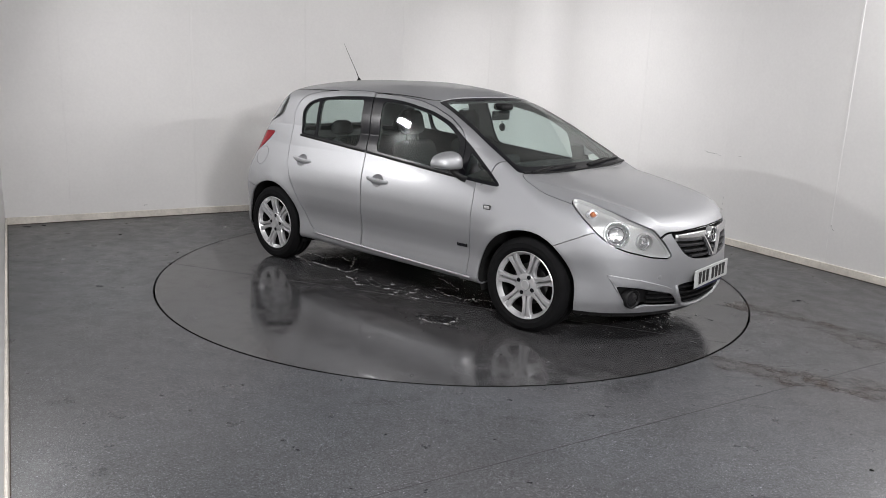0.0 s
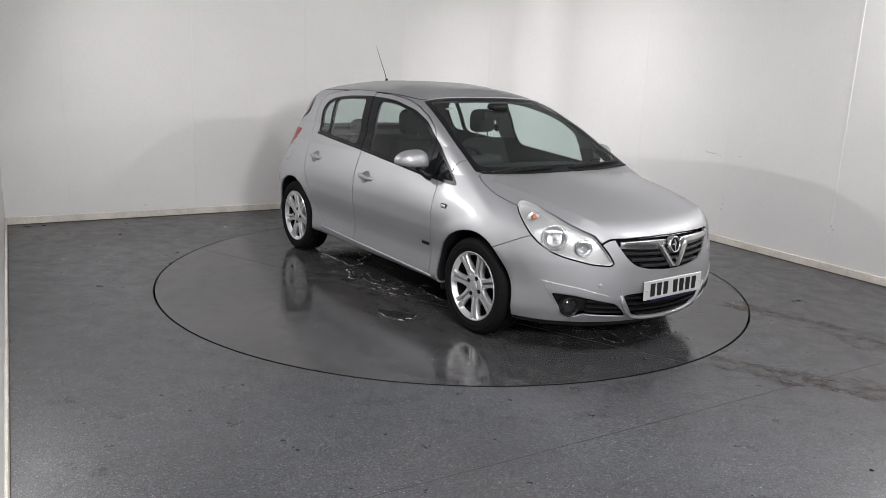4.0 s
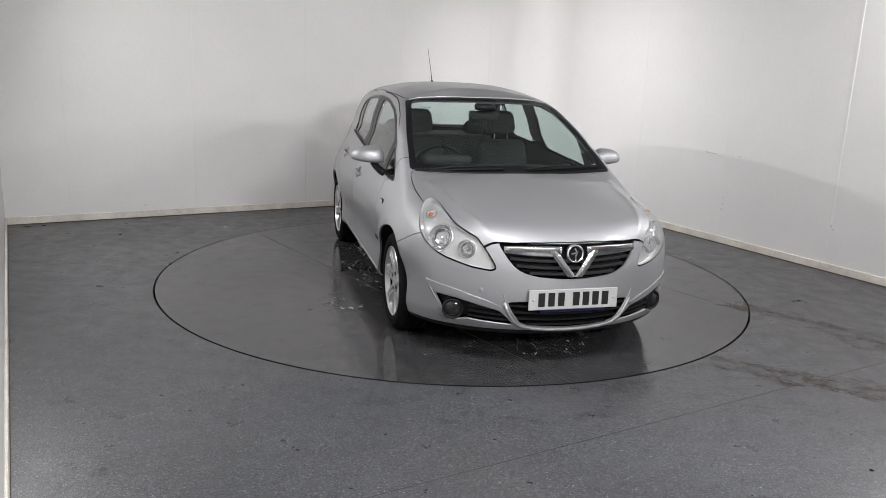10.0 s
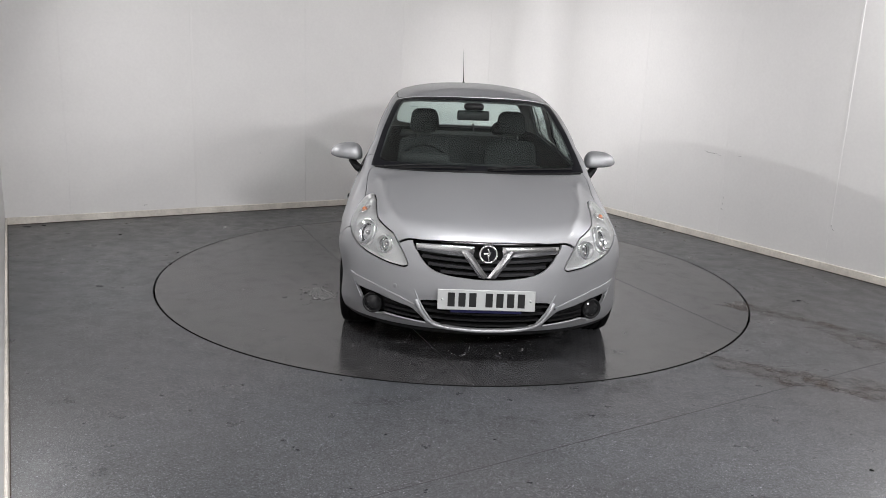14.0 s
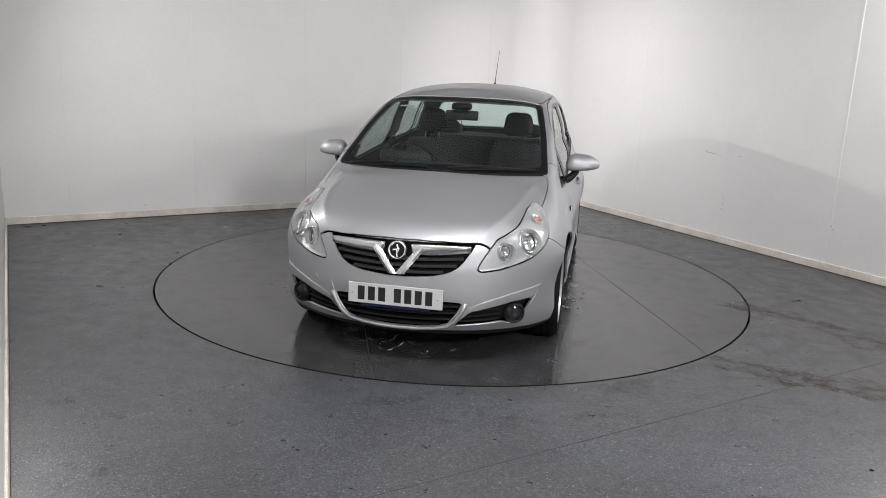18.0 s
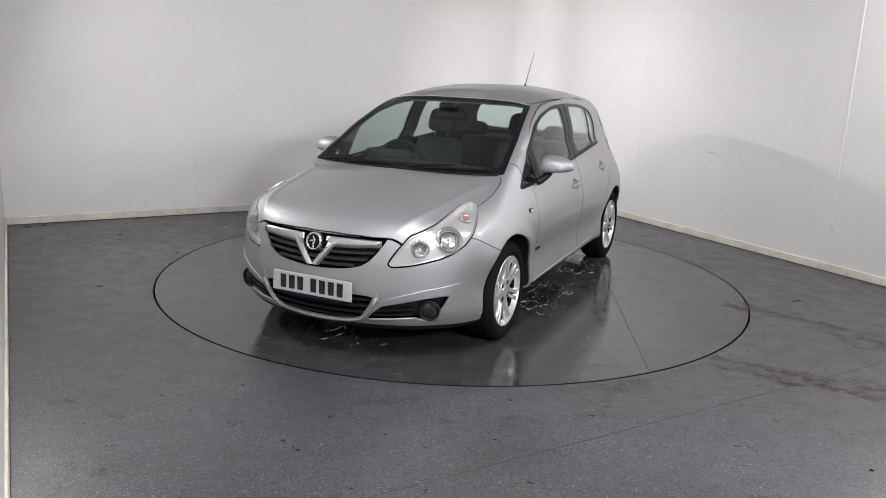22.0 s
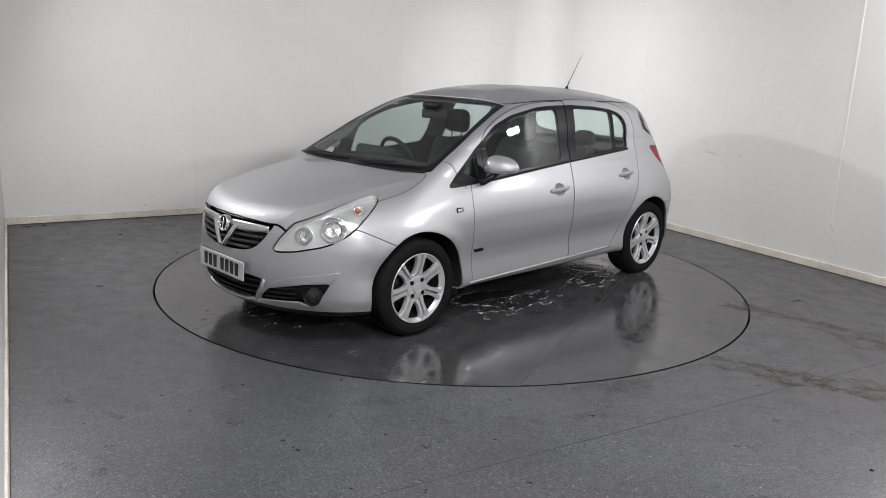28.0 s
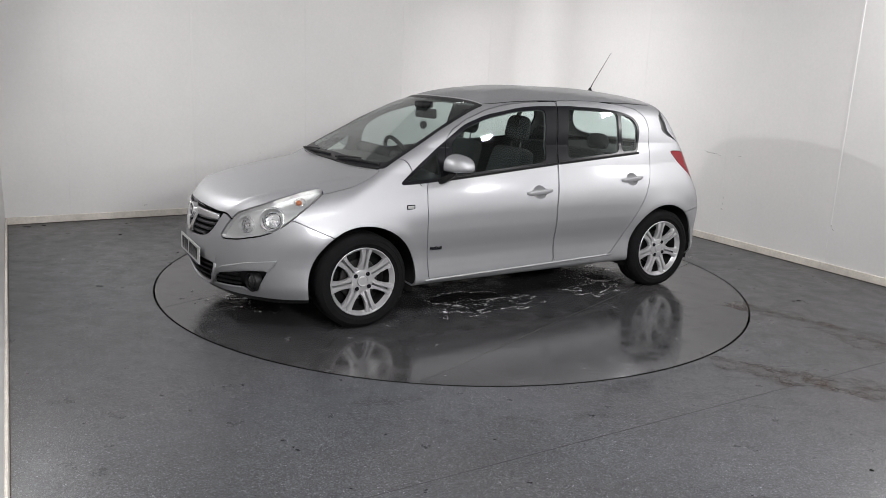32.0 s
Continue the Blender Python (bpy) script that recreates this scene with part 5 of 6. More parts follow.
# wheels
wheel_meshes = None
for ax in (AXLE, -AXLE):
    for s in (1, -1):
        m0 = Matrix.Translation(Vector((ax, s * 0.735, HUB_Z)) + OFF) @ Matrix.Rotation(-s * math.pi / 2, 4, "X") @ Matrix.Rotation({(1, 1): 0.1, (1, -1): 0.35, (-1, 1): 0.2, (-1, -1): 0.75}[(1 if ax > 0 else -1, s)], 4, "Z")
        wheel = new("wheel")
        wheel.parent = car
        wheel.matrix_basis = m0
        tagged(wheel, "black tyre on a seven-spoke silver alloy wheel")
        if wheel_meshes:
            for nm, me, mt in wheel_meshes:
                ob = new(nm, me)
                ob.parent = wheel
            continue
        wheel_meshes = []

        def keep(nm, bm, mt, smooth=True):
            bmesh.ops.recalc_face_normals(bm, faces=bm.faces)
            ob = part(nm, bm, mt, wheel, smooth=smooth)
            if smooth:
                ob.data.set_sharp_from_angle(angle=radians(38))
            wheel_meshes.append((nm, ob.data, mt))
        bm = bmesh.new()
        lathe(bm, [(0.214, -0.088), (0.235, -0.097), (0.268, -0.099), (0.290, -0.088), (0.300, -0.070), (0.3015, -0.046), (0.295, -0.044), (0.295, -0.038), (0.302, -0.036), (0.302, -0.004), (0.295, -0.003), (0.295, 0.003), (0.302, 0.004),
                   (0.302, 0.036), (0.295, 0.038), (0.295, 0.044), (0.3015, 0.046), (0.300, 0.070), (0.290, 0.088), (0.268, 0.099), (0.2665, 0.0975), (0.240, 0.0985), (0.2385, 0.0965), (0.222, 0.092), (0.214, 0.086)], 72, close=False)
        keep("tyre", bm, RUBBER)
        bm = bmesh.new()
        lathe(bm, [(0.214, 0.086), (0.216, 0.092), (0.213, 0.095), (0.209, 0.094), (0.205, 0.086), (0.199, 0.072), (0.190, 0.060)], 72)
        keep("rim", bm, ALLOY)
        # barrel near black: the shade behind the spokes put into its colour
        bm = bmesh.new()
        lathe(bm, [(0.190, 0.064), (0.189, 0.02), (0.186, -0.05), (0.214, -0.088)], 48)
        keep("rim_barrel", bm, DARK)
        for k in range(7):
            for h in (-1, 1):
                bm = bmesh.new()
                rings = []
                a0 = 2 * math.pi * k / 7
                for i in range(9):
                    u = i / 8
                    r = 0.045 + 0.160 * u
                    half = 0.0112 + 0.06 * max(0.0, 0.50 - u) ** 2 + 0.008 * u ** 6
                    mid = h * (0.0030 + 0.0020 * u + half)
                    zt = 0.070 + 0.030 * u - 0.013 * u ** 3 - 0.006 * (1 - u) + 0.0005 * ((2 * k + h) % 5) * (1 - u)
                    ring = []
                    for q, dz in ((-1, -0.030), (-1, -0.006), (-0.72, 0.0), (0.72, 0.0), (1, -0.006), (1, -0.030)):
                        yy = mid + q * half - (0.004 * u if q * h < 0 else 0)
                        inner = q * h < 0
                        x, y = r, yy
                        ring.append(bm.verts.new((x * math.cos(a0) - y * math.sin(a0), x * math.sin(a0) + y * math.cos(a0), zt + dz - (0.006 if inner and abs(q) == 1 else 0))))
                    rings.append(ring)
                for p0, p1 in zip(rings, rings[1:]):
                    for j in range(6):
                        bm.faces.new((p0[j], p0[(j + 1) % 6], p1[(j + 1) % 6], p1[j]))
                bm.faces.new(rings[0])
                bm.faces.new(rings[-1][::-1])
                keep("spoke", bm, ALLOY)
            # the web in the groove of each pair
            bm = bmesh.new()
            path = []
            for i in range(7):
                u = i / 6
                r = 0.050 + 0.150 * u
                path.append((r * math.cos(a0), r * math.sin(a0), 0.070 + 0.030 * u - 0.013 * u ** 3 - 0.006 * (1 - u) - 0.045))
            sweep(bm, path, [0.006 + 0.004 * i / 6 for i in range(7)], 0.005)
            keep("web", bm, ALLOY)
        bm = bmesh.new()
        lathe(bm, [(0.074, 0.040), (0.073, 0.068), (0.070, 0.0750), (0.060, 0.0775), (0.036, 0.0775), (0.033, 0.072)], 42)
        keep("hub", bm, ALLOY)
        bm = bmesh.new()
        lathe(bm, [(0.033, 0.072), (0.031, 0.081), (0.027, 0.083), (0.025, 0.0815), (0.0005, 0.0825)], 32)
        keep("centre_cap", bm, ALLOY)
        # raised black discs: the shade inside the bolt recesses put into colour
        for k in range(4):
            bm = bmesh.new()
            a = math.pi / 4 + k * math.pi / 2
            lathe(bm, [(0.0140, 0.062), (0.0140, 0.0790), (0.0115, 0.0790), (0.0105, 0.0782), (0.0005, 0.0782)], 12, Matrix.Translation((0.057 * math.cos(a), 0.057 * math.sin(a), 0.0)))
            keep("bolt_recess_disc", bm, GLOSS_BLACK, False)
        bm = bmesh.new()
        lathe(bm, [(0.0005, 0.018), (0.128, 0.018), (0.130, 0.012), (0.130, 0.004), (0.0005, 0.004)], 48)
        keep("brake_disc", bm, STEEL)
        bm = bmesh.new()
        lathe(bm, [(0.205, -0.085), (0.188, -0.02), (0.13, -0.015), (0.0005, -0.015)], 40)
        keep("dust_shield", bm, DARK)

# wheel-arch liners, floor pan and bulkhead close the body
for ax in (AXLE, -AXLE):
    for s in (1, -1):
        bm = bmesh.new()
        rows = []
        for k in (0.0, 0.4, 0.75, 1.0):
            row = []
            for i in range(33):
                a = radians(-18 + 216 * i / 32)
                x, z = ax + (ARCH_R + 0.004) * math.cos(a), HUB_Z + (ARCH_R + 0.004) * math.sin(a)
                row.append(bm.verts.new((x, s * (0.50 + k * (surface(x=x, z=max(z, 0.24)) - 0.516)), z)))
            rows.append(row)
        for a, b in zip(rows, rows[1:]):
            for i in range(32):
                bm.faces.new((a[i], a[i + 1], b[i + 1], b[i]))
        c = bm.verts.new((ax, s * 0.5, HUB_Z))
        for i in range(32):
            bm.faces.new((rows[0][i], c, rows[0][i + 1]))
        part("arch_liner", placed(bm), DARK, car, "black wheel-arch liner", smooth=True)
boxed("floor_pan", -1.60, 1.72, -0.60, 0.60, 0.200, 0.235, DARK, car, Matrix.Translation(OFF), 0.01)
boxed("bulkhead", 0.98, 1.02, -0.66, 0.66, 0.23, 0.90, DARK, car, Matrix.Translation(OFF))

# inner lining of the shell
painted = ("side_frame", "roof", "roof_strip", "front_door", "rear_door", "cup_front", "cup_rear", "fuel", "fuel_gap", "tailgate", "front_wing", "bonnet", "front_bumper", "rear_bumper", "trim_front", "trim_rear", "trim_quarter", "sill", "gap", "tail_lamp", "screen_edge", "arch")
inside_m = mask(*painted)
upper = inside_m & (MID[:, 2] > 1.05) & (MID[:, 0] < 0.85)
lowmask = inside_m & ~upper & ~mask("arch") & (MID[:, 0] < 1.0) & (MID[:, 2] > 0.3)
nose_m = mask("front_wing", "bonnet", "front_bumper", "gap", "headlamp") & (MID[:, 0] >= 1.0)
for nm, mm, mt, dep in (("headlining", upper, LINING, -0.022), ("door_cards", lowmask, DASH, -0.030), ("bay_lining", nose_m, DARK, -0.075)):
    ob = new(nm, skin_mesh(nm, mm, 0, mt, rim=0, push=dep, flip=(nm != "bay_lining")))
    ob.parent = car

# seats
def seat(name, x, y, wide, lean, top, base_len, head, parent_label):
    ob = new(name)
    ob.parent = car
    ob.matrix_basis = Matrix.Translation(Vector((x, y, 0)) + OFF)
    tagged(ob, parent_label)
    bm = bmesh.new()
    pad(bm, (base_len, wide, 0.17), Matrix.Translation((base_len / 2 - 0.02, 0, 0.50)) @ Matrix.Rotation(radians(-8), 4, "Y"), 0.05, 3)
    part("seat_cushion", bm, CLOTH, ob, smooth=True)
    bm = bmesh.new()
    h = (top - 0.47)
    pad(bm, (0.15, wide, h), Matrix.Translation((-0.02, 0, 0.50)) @ Matrix.Rotation(radians(-lean), 4, "Y") @ Matrix.Translation((0, 0, h / 2)), 0.055, 3, 0.80)
    part("backrest", bm, CLOTH, ob, smooth=True)
    back = math.tan(radians(lean))
    for hy in head:
        bm = bmesh.new()
        hx = -0.02 - back * (top - 0.50)
        pad(bm, (0.115, 0.245 if len(head) == 1 else 0.22, 0.185 if len(head) == 1 else 0.12), Matrix.Translation((hx - 0.02, hy, top + (0.145 if len(head) == 1 else 0.07))) @ Matrix.Rotation(radians(-lean * 0.6), 4, "Y"), 0.055, 4, 0.82)
        hr = part("headrest", bm, CLOTH, ob, smooth=True)
        bm = bmesh.new()
        for q in (-0.055, 0.055):
            tube(bm, [(hx, hy + q, top - 0.05), (hx - 0.015, hy + q, top + 0.08)], 0.006, 8)
        part("headrest_posts", bm, STEEL, hr)
    return ob


for y in (0.345, -0.345):
    seat("front_seat", 0.02, y, 0.48, 17, 1.045, 0.50, (0.0,), "charcoal cloth front seat")
seat("rear_bench", -0.72, 0.0, 1.20, 20, 1.02, 0.46, (0.36, -0.36), "charcoal cloth rear bench")
boxed("parcel_shelf", -1.60, -1.02, -0.56, 0.56, 0.985, 1.005, DASH, car, Matrix.Translation(OFF), 0.008, "dark parcel shelf")

# dashboard, wheel, mirror
bm = bmesh.new()
prof = [(1.02, 0.945), (0.86, 0.975), (0.72, 0.965), (0.62, 0.925), (0.58, 0.86), (0.60, 0.70), (0.66, 0.55), (1.0, 0.50)]
rows = [[bm.verts.new((x, y, z - 0.03 * (abs(y) / 0.66) ** 3)) for x, z in prof] for y in [-0.66 + 1.32 * i / 12 for i in range(13)]]
for a, b in zip(rows, rows[1:]):
    for i in range(len(prof) - 1):
        bm.faces.new((a[i], a[i + 1], b[i + 1], b[i]))
bm.faces.new(rows[0])
bm.faces.new(rows[-1][::-1])
bmesh.ops.recalc_face_normals(bm, faces=bm.faces)
dash = part("dashboard", placed(bm), DASH, car, "dark grey moulded dashboard", smooth=True)
bm = bmesh.new()
pad(bm, (0.14, 0.36, 0.09), Matrix.Translation((0.66, -0.345, 0.975)) @ Matrix.Rotation(radians(-12), 4, "Y"), 0.04, 3)
part("instrument_hood", placed(bm), DASH, dash, smooth=True)
m = Matrix.Translation(Vector((0.44, -0.345, 0.90)) + OFF) @ Matrix.Rotation(radians(-66), 4, "Y")
steer = new("steering_wheel")
steer.parent = car
steer.matrix_basis = m
tagged(steer, "black three-spoke steering wheel")
bm = bmesh.new()
tube(bm, [(0.182 * math.cos(2 * math.pi * i / 40), 0.182 * math.sin(2 * math.pi * i / 40), 0) for i in range(41)], 0.016, 10)
part("wheel_ring", bm, BLACK, steer, smooth=True)
bm = bmesh.new()
pad(bm, (0.13, 0.14, 0.05), Matrix.Translation((0, 0, -0.01)), 0.02, 2)
part("airbag_cover", bm, DASH, steer, smooth=True)
for a in (0.0, math.pi / 2, -math.pi / 2):
    bm = bmesh.new()
    sweep(bm, [(0.05 * math.cos(a + math.pi), 0.05 * math.sin(a + math.pi), -0.01), (0.18 * math.cos(a + math.pi), 0.18 * math.sin(a + math.pi), 0)], 0.016, 0.007)
    part("wheel_spoke", bm, BLACK, steer)
bm = bmesh.new()
pad(bm, (0.03, 0.235, 0.070), Matrix.Translation((0.400, 0.0, 1.272)) @ Matrix.Rotation(radians(8), 4, "Z"), 0.012, 3)
inner_mirror = part("rear_view_mirror", placed(bm), BLACK, car, "black rear-view mirror", smooth=True)
bm = bmesh.new()
pad(bm, (0.10, 0.14, 0.05), Matrix.Translation((0.42, 0, 1.335)), 0.02, 2)
part("mirror_mount", placed(bm), BLACK, inner_mirror, smooth=True)
bm = bmesh.new()
tube(bm, [(0.415, 0.0, 1.24), (0.417, 0.0, 1.21)], 0.0012, 6)
lathe(bm, [(0.0005, -0.006), (0.027, -0.006), (0.029, 0.0), (0.027, 0.006), (0.0005, 0.006)], 28, Matrix.Translation((0.418, 0.0, 1.186)) @ Matrix.Rotation(radians(78), 4, "Z") @ Matrix.Rotation(math.pi / 2, 4, "Y"))
fresh = part("air_freshener", placed(bm), BLACK, inner_mirror, "round hanging air freshener")
bm = bmesh.new()
lathe(bm, [(0.019, 0.0065), (0.023, 0.0075), (0.025, 0.0065)], 28, Matrix.Translation((0.418, 0.0, 1.186)) @ Matrix.Rotation(radians(78), 4, "Z") @ Matrix.Rotation(math.pi / 2, 4, "Y"))
part("grey_ring", placed(bm), STEEL, fresh)


# ---------------------------------------------------------------- water, seams and marks on the floor
WATER = glass_sheet("clear_water_film", (0.90, 0.905, 0.91))
n_, l_ = WATER.node_tree.nodes, WATER.node_tree.links
wn = add(n_, "ShaderNodeTexNoise", Scale=18.0, Detail=3.0)
wb = add(n_, "ShaderNodeBump", Strength=0.16, Distance=0.006)
l_.new(wn.outputs[0], wb.inputs["Height"])
l_.new(wb.outputs[0], n_["Glossy BSDF"].inputs["Normal"])
l_.new(wb.outputs[0], n_["Layer Weight"].inputs["Normal"])
# white colour standing in for the bright glints on the puddle rims
RIM_GLINT = varied("white_rim_glint", (0.70, 0.70, 0.70), 0.1, 30, 200, 0.4, 0.0)
MUD = varied("brown_mud_film", (0.085, 0.062, 0.048), 0.2, 30, 200, 0.7, 0.05)
SEAM_DARK = material("dark_welded_seam", (0.040, 0.040, 0.042), 0.6)
DIRT = varied("brown_dried_mud", (0.062, 0.044, 0.034), 0.35, 30, 200, 0.8, 0.1)
RUB = varied("dark_rubber_rub", (0.036, 0.036, 0.037), 0.3, 20, 200, 0.55, 0.05)


def puddle(x0, x1, y0, y1, level, seed, scale=5.0, step=0.011):
    """Patches of standing water with ragged rims painted white as glints, thicker in the middle, on the disc; bounds in
    car space.
    """
    nx, ny = int((x1 - x0) / step), int((y1 - y0) / step)
    gx, gy = np.meshgrid(np.linspace(x0, x1, nx + 1), np.linspace(y0, y1, ny + 1), indexing="ij")
    p = np.stack([gx.ravel(), gy.ravel(), 0 * gx.ravel()], 1)
    i = (np.arange(nx)[:, None] * (ny + 1) + np.arange(ny)[None]).ravel()
    t = np.concatenate([np.stack([i, i + ny + 1, i + ny + 2], 1), np.stack([i, i + ny + 2, i + 1], 1)])
    cx, cy = (x0 + x1) / 2, (y0 + y1) / 2

    def field(q):
        f = np.array([noise.fractal(Vector((v[0] * scale * 0.62, v[1] * scale * 1.25, seed)), 1.1, 2.1, 3) for v in q])
        edge = ((q[:, 0] - cx) / (x1 - x0) * 2) ** 2 + ((q[:, 1] - cy) / (y1 - y0) * 2) ** 2
        return level + 0.9 * edge - 0.55 * f - 0.35
    p, t, _, ins = cut(p, t, field, np.zeros(len(t), int))
    t = t[ins]
    used, back = np.unique(t, return_inverse=True)
    p, t = p[used], back.reshape(-1, 3)
    p[:, 2] = 0.0030
    e = np.concatenate([t[:, [0, 1]], t[:, [1, 2]], t[:, [2, 0]]])
    _, inv, cnt = np.unique(np.sort(e, 1), axis=0, return_inverse=True, return_counts=True)
    e = e[cnt[inv.ravel()] == 1]
    out = np.cross(p[e[:, 1]] - p[e[:, 0]], np.array([0, 0, 1.0]))
    acc = np.zeros_like(p)
    np.add.at(acc, e[:, 0], out)
    np.add.at(acc, e[:, 1], out)
    ring = np.unique(e)
    way = acc[ring] / np.maximum(np.linalg.norm(acc[ring], axis=1, keepdims=True), 1e-9)
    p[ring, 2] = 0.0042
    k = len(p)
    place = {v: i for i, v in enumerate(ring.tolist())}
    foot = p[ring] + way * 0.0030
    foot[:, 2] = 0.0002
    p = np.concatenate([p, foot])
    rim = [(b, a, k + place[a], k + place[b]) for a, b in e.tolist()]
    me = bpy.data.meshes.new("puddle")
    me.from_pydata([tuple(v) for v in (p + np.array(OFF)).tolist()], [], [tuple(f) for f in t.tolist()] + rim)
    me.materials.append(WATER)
    me.materials.append(RIM_GLINT)
    # rim faces take the painted glint, not the water
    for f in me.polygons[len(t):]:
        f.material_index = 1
    me.shade_smooth()
    ob = new("puddle", me)
    return tagged(ob, "thin ragged puddles of clear water under the car", "puddle", kind="stuff")


PUDDLES = [puddle(-0.05, 1.05, -0.75, 0.15, 0.02, 3.1), puddle(-0.25, 0.95, 0.25, 0.95, 0.10, 7.7, 6.0), puddle(-1.35, -0.35, -0.85, -0.30, 0.08, 5.2, 6.0),
           puddle(-1.55, -0.65, 0.05, 0.70, 0.06, 9.4, 6.0), puddle(1.40, 2.10, -0.40, 0.40, 0.36, 2.6, 6.0), puddle(0.40, 1.05, -1.30, -0.85, 0.25, 12.3, 9.0),
           puddle(-0.55, 0.95, 0.50, 1.02, 0.20, 15.8, 13.0, 0.009), puddle(-0.75, 0.75, -0.98, -0.55, 0.30, 18.1, 13.0, 0.009), puddle(-1.1, -0.3, 0.45, 0.95, 0.20, 21.5, 12.0, 0.009)]

# loose drops round the puddles
bm = bmesh.new()
rnd = random.Random(11)
for cx, cy, sx, sy, n_drops in ((0.45, -0.65, 0.45, 0.22, 130), (0.45, 0.70, 0.45, 0.20, 130), (-0.9, 0.45, 0.4, 0.18, 80), (-0.8, -0.6, 0.4, 0.15, 60), (1.75, 0.0, 0.25, 0.35, 70), (0.7, -1.05, 0.25, 0.15, 50)):
    for _ in range(n_drops):
        x, y, r = rnd.gauss(cx, sx * 0.6), rnd.gauss(cy, sy * 0.6), rnd.uniform(0.003, 0.011)
        lathe(bm, [(r, 0.0), (r * 0.75, r * 0.30), (0.0004, r * 0.42)], 8, Matrix.Translation((x + OFF.x, y + OFF.y, 0.0003)) @ Matrix.Rotation(rnd.uniform(0, 3), 4, "Z") @ Matrix.Diagonal((rnd.uniform(0.8, 2.6), 1, 1, 1)))
drops = tagged(part("water_drops", bm, WATER, None, smooth=True), "scattered clear water drops on grey vinyl", "water drops", kind="stuff")

# welded seams of the disc and of the floor
for off in (1.126, -0.874):
    a = radians(21.0)
    d, q = Vector((math.cos(a), math.sin(a), 0)), Vector((-math.sin(a), math.cos(a), 0)) * off + OFF
    k = q.dot(d)
    root = math.sqrt(max((RING - 0.02) ** 2 - (q - d * k).length ** 2, 0))
    bm = bmesh.new()
    box(bm, -root, root, -0.002, 0.002, 0.0001, 0.0006, Matrix.Translation(q - d * k) @ Matrix.Rotation(a, 4, "Z"))
    part("seam", bm, SEAM_DARK, turntable, "dark welded vinyl seam")
bm = bmesh.new()
box(bm, -4.2, 4.2, -0.0022, 0.0022, 0.0001, 0.0007, Matrix.Translation((0.92, -2.60, 0)) @ Matrix.Rotation(radians(31.0), 4, "Z"))
part("seam", bm, SEAM_DARK, floor, "dark welded vinyl seam")


def blot(name, x, y, length, width, turn, mat, owner, label, seed, z=0.0008):
    """A flat ragged stain on the floor."""
    bm = bmesh.new()
    k = 26
    ring = []
    for i in range(k):
        a = 2 * math.pi * i / k
        r = 0.75 + 0.5 * noise.noise((math.cos(a) * 1.8, math.sin(a) * 1.8, seed)) + 0.25 * noise.noise((math.cos(a) * 6, math.sin(a) * 6, seed + 4))
        ring.append(bm.verts.new((r * length / 2 * math.cos(a), r * width / 2 * math.sin(a), 0)))
    c = bm.verts.new((0, 0, 0))
    for i in range(k):
        bm.faces.new((c, ring[i], ring[(i + 1) % k]))
    bmesh.ops.transform(bm, matrix=Matrix.Translation((x, y, z)) @ Matrix.Rotation(radians(turn), 4, "Z"), verts=bm.verts)
    return part(name, bm, mat, owner, label)


def soft(mat, amount, scale=14.0):
    """Let a stain, and the painted rim glints, break up and fade with a noise of its own."""
    n, l, b = nodes_of(mat)
    co = n.new("ShaderNodeTexCoord")
    t = add(n, "ShaderNodeTexNoise", Scale=scale, Detail=6.0, Roughness=0.7)
    l.new(co.outputs["Object"], t.inputs["Vector"])
    mr = add(n, "ShaderNodeMapRange", From_Min=0.42, From_Max=0.66, To_Min=0.0, To_Max=amount)
    l.new(t.outputs[0], mr.inputs[0])
    l.new(mr.outputs[0], b.inputs["Alpha"])


soft(DIRT, 0.42, 24.0)
soft(RUB, 0.30, 18.0)
soft(SCUFF, 0.8, 60.0)
# the painted rim glints show only in patches
soft(RIM_GLINT, 0.60, 16.0)
soft(MUD, 0.55, 9.0)
for i, (x, y, ln, wd, turn) in enumerate([(0.70, -2.51, 0.36, 0.09, 8), (0.00, -2.65, 0.16, 0.07, 0), (0.36, -2.60, 0.34, 0.07, -15), (0.98, -3.14, 0.22, 0.05, -20), (0.95, -2.13, 0.45, 0.22, 20), (1.55, -2.32, 0.26, 0.05, -12),
                                          (2.50, -0.30, 0.05, 0.03, 0), (-3.60, 1.10, 0.14, 0.06, 20), (-3.05, 0.70, 0.06, 0.03, 0), (-0.30, -2.45, 0.5, 0.14, 10), (2.05, -2.75, 0.30, 0.06, 30), (1.25, -3.20, 0.16, 0.05, -10)]):
    blot("floor_stain", x, y, ln, wd, turn, RUB, floor, "dark rubbed stain", i * 1.7)
# small dark crumbs of rubber and grit lying about
for i, (x, y, ln, wd, turn) in enumerate([(2.565, -0.375, 0.026, 0.010, 10), (2.615, -0.360, 0.034, 0.012, -8), (-3.985, 1.000, 0.070, 0.022, 15), (-3.870, 1.085, 0.040, 0.016, 0), (-3.040, 0.850, 0.030, 0.012, -5), (-2.310, 0.290, 0.022, 0.012, 0),
                                          (-2.480, -0.770, 0.050, 0.008, 4), (1.820, -2.930, 0.016, 0.008, -30)]):
    bm = bmesh.new()
    pad(bm, (ln, wd, 0.005), Matrix.Translation((x, y, 0.0026)) @ Matrix.Rotation(radians(turn), 4, "Z"), 0.002, 1, 0.7)
    for v in bm.verts:
        v.co += Vector((noise.noise(v.co * 90), noise.noise(v.co * 90 + Vector((5, 0, 0))), 0)) * 0.004
    part("grit_crumb", bm, GAP_BLACK, floor, "dark crumb of grit")
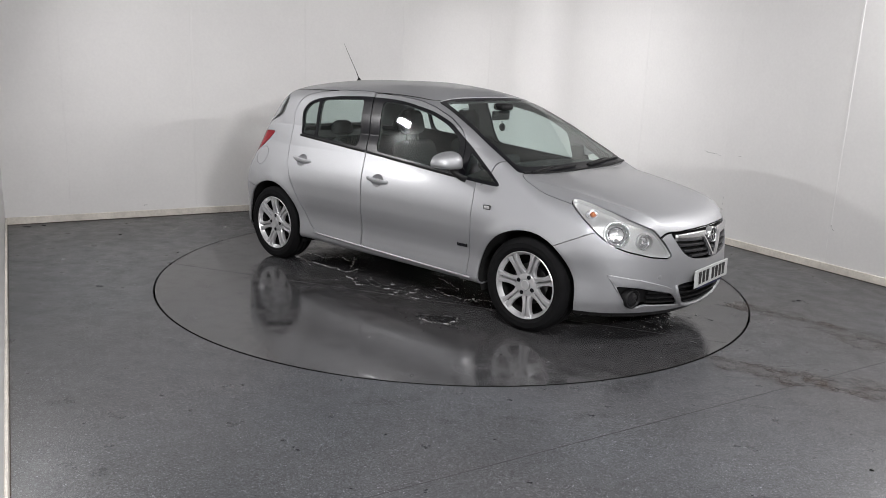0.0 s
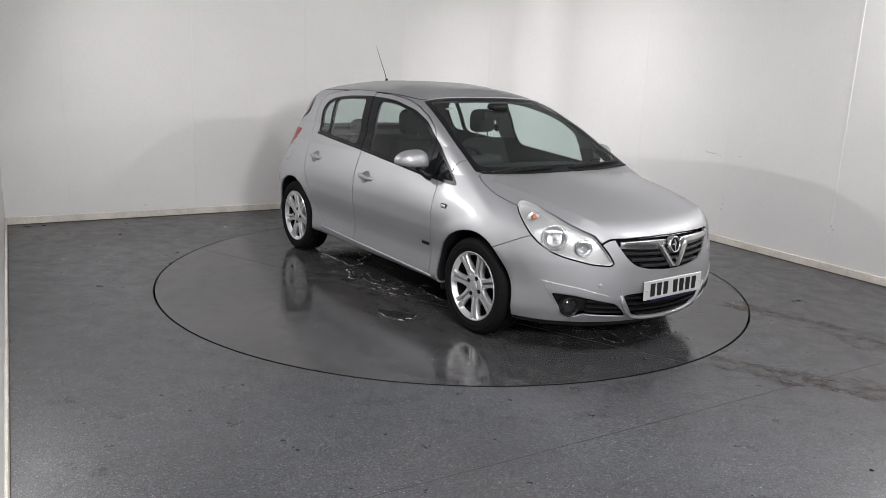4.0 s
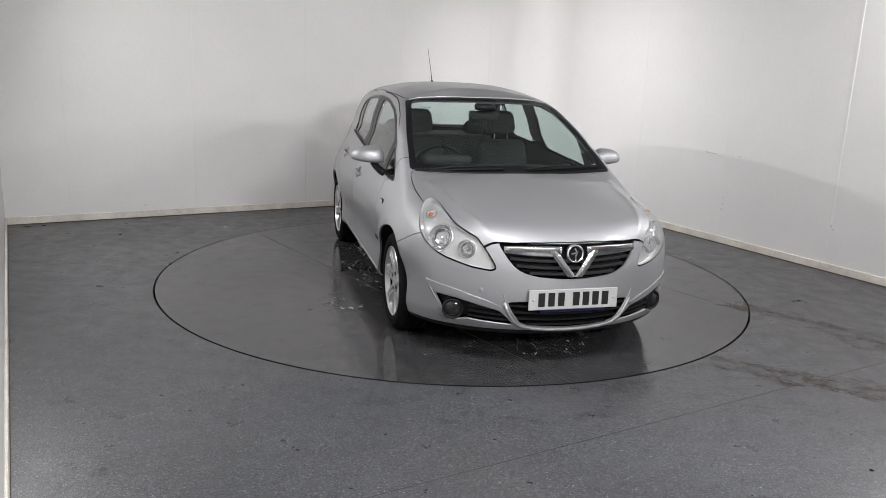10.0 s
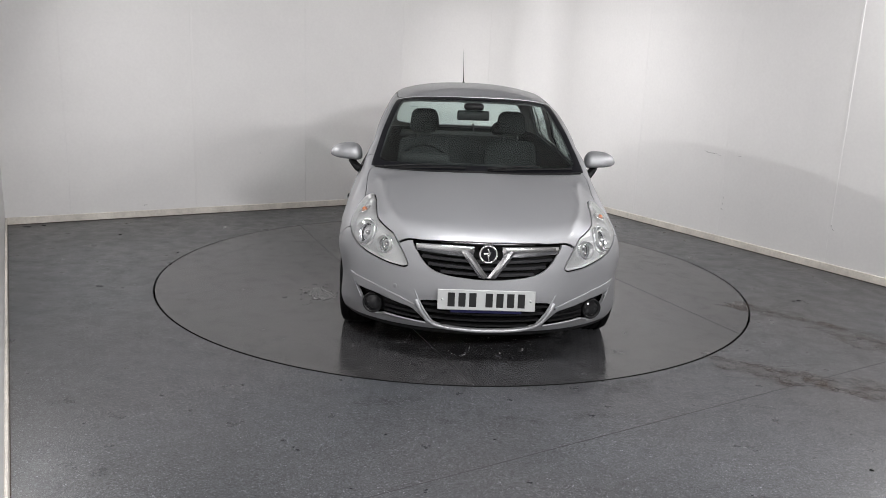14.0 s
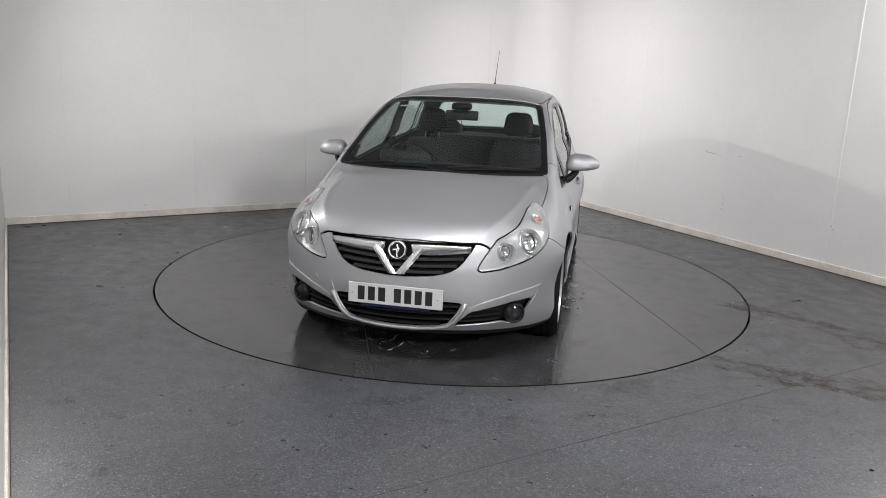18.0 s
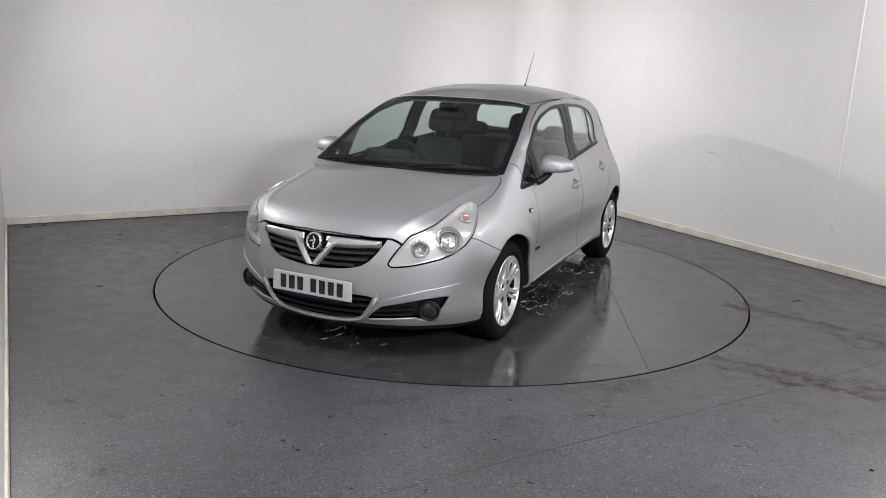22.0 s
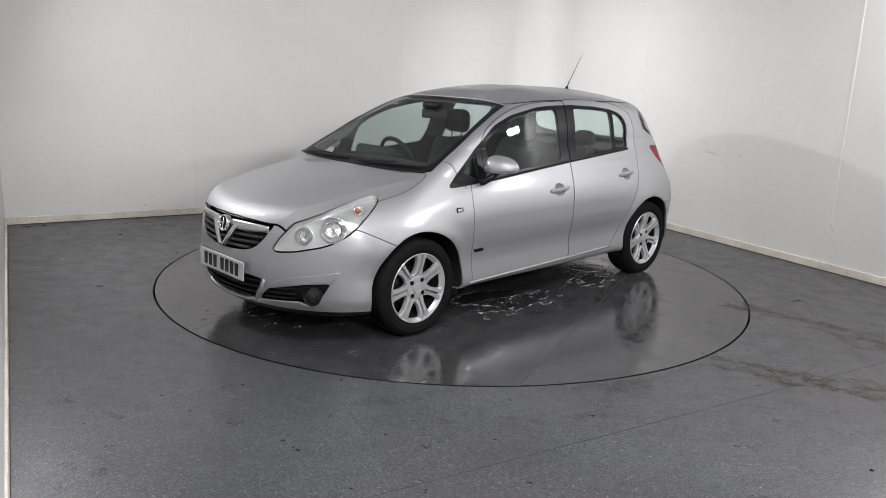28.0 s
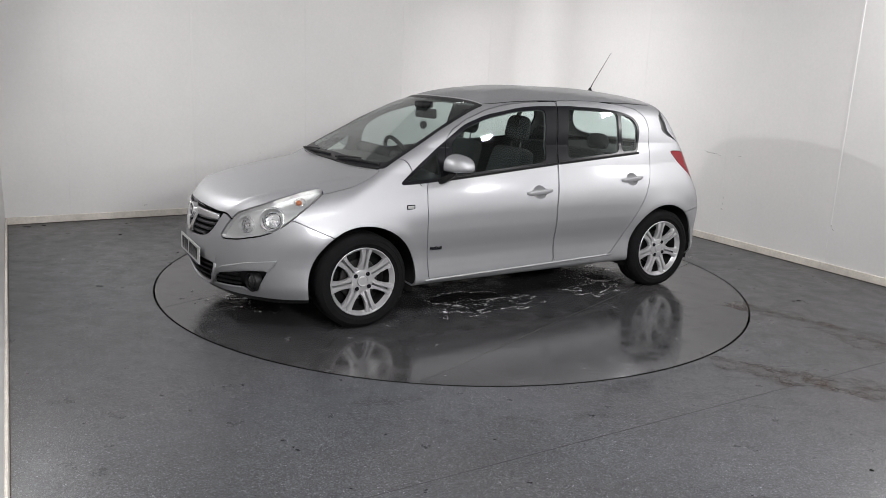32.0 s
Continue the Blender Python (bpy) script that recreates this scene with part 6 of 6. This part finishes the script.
for i, (x, y, ln, wd, turn) in enumerate([(1.78, -1.83, 0.80, 0.34, -27), (2.15, -2.00, 0.95, 0.38, -26), (2.62, -2.20, 1.00, 0.42, -26), (2.75, -1.30, 1.30, 0.50, -50), (2.30, -0.72, 0.90, 0.30, -35)]):
    blot("mud_film", x, y, ln, wd, turn, MUD, floor, "thin brown film of dried mud", 30 + i * 2.3, 0.0006 + 0.00004 * i)
# two tyre tracks of dried mud: short tread blocks in rows
bm = bmesh.new()
rnd = random.Random(4)
for lane, off in ((0, -0.02), (1, 0.13)):
    for i in range(62):
        for j in range(4):
            if rnd.random() < 0.25:
                continue
            u = 1.52 + i * 0.026 + rnd.uniform(-0.004, 0.004)
            v = off + j * 0.022 + rnd.uniform(-0.004, 0.004)
            m = Matrix.Translation((u, -1.80 - 0.50 * (u - 1.566) + v, 0.0009)) @ Matrix.Rotation(radians(-38 + 25 * (j % 2)), 4, "Z")
            q = [bm.verts.new(m @ Vector((a, b, 0))) for a, b in ((-0.010, -0.006), (0.011, -0.005), (0.010, 0.006), (-0.011, 0.007))]
            bm.faces.new(q)
part("tyre_track", bm, DIRT, floor, "faint brown tyre tracks of dried mud", kind="stuff")
wall_marks(wall_b, MB, -1, [(2.90, 0.875, 0.24, 0.012, 4), (3.23, 0.882, 0.04, 0.012, 0), (4.28, 0.39, 0.06, 0.009, 60), (4.29, 0.37, 0.04, 0.007, 10), (3.10, 0.457, 0.03, 0.010, 70), (3.095, 0.40, 0.03, 0.009, 80), (3.097, 0.34, 0.03, 0.008, 40)])
wall_marks(wall_a, MA, 1, [(4.99, 0.126, 0.06, 0.010, 0), (5.24, 0.045, 0.14, 0.014, 5), (3.78, 0.63, 0.02, 0.010, 0)])


# ---------------------------------------------------------------- what moves
def motions():
    """The disc turns steadily and carries the car and the water on it."""
    rows = [(float(t), pose(0, 0, 0, 0, 0, -39.4045 - 3.4157 * t + 0.000131 * (t - 16) ** 2)) for t in range(33)]
    for thing in TURNING:
        walk(thing, rows)


TURNING = [car, turntable, *PUDDLES, drops]
motions()
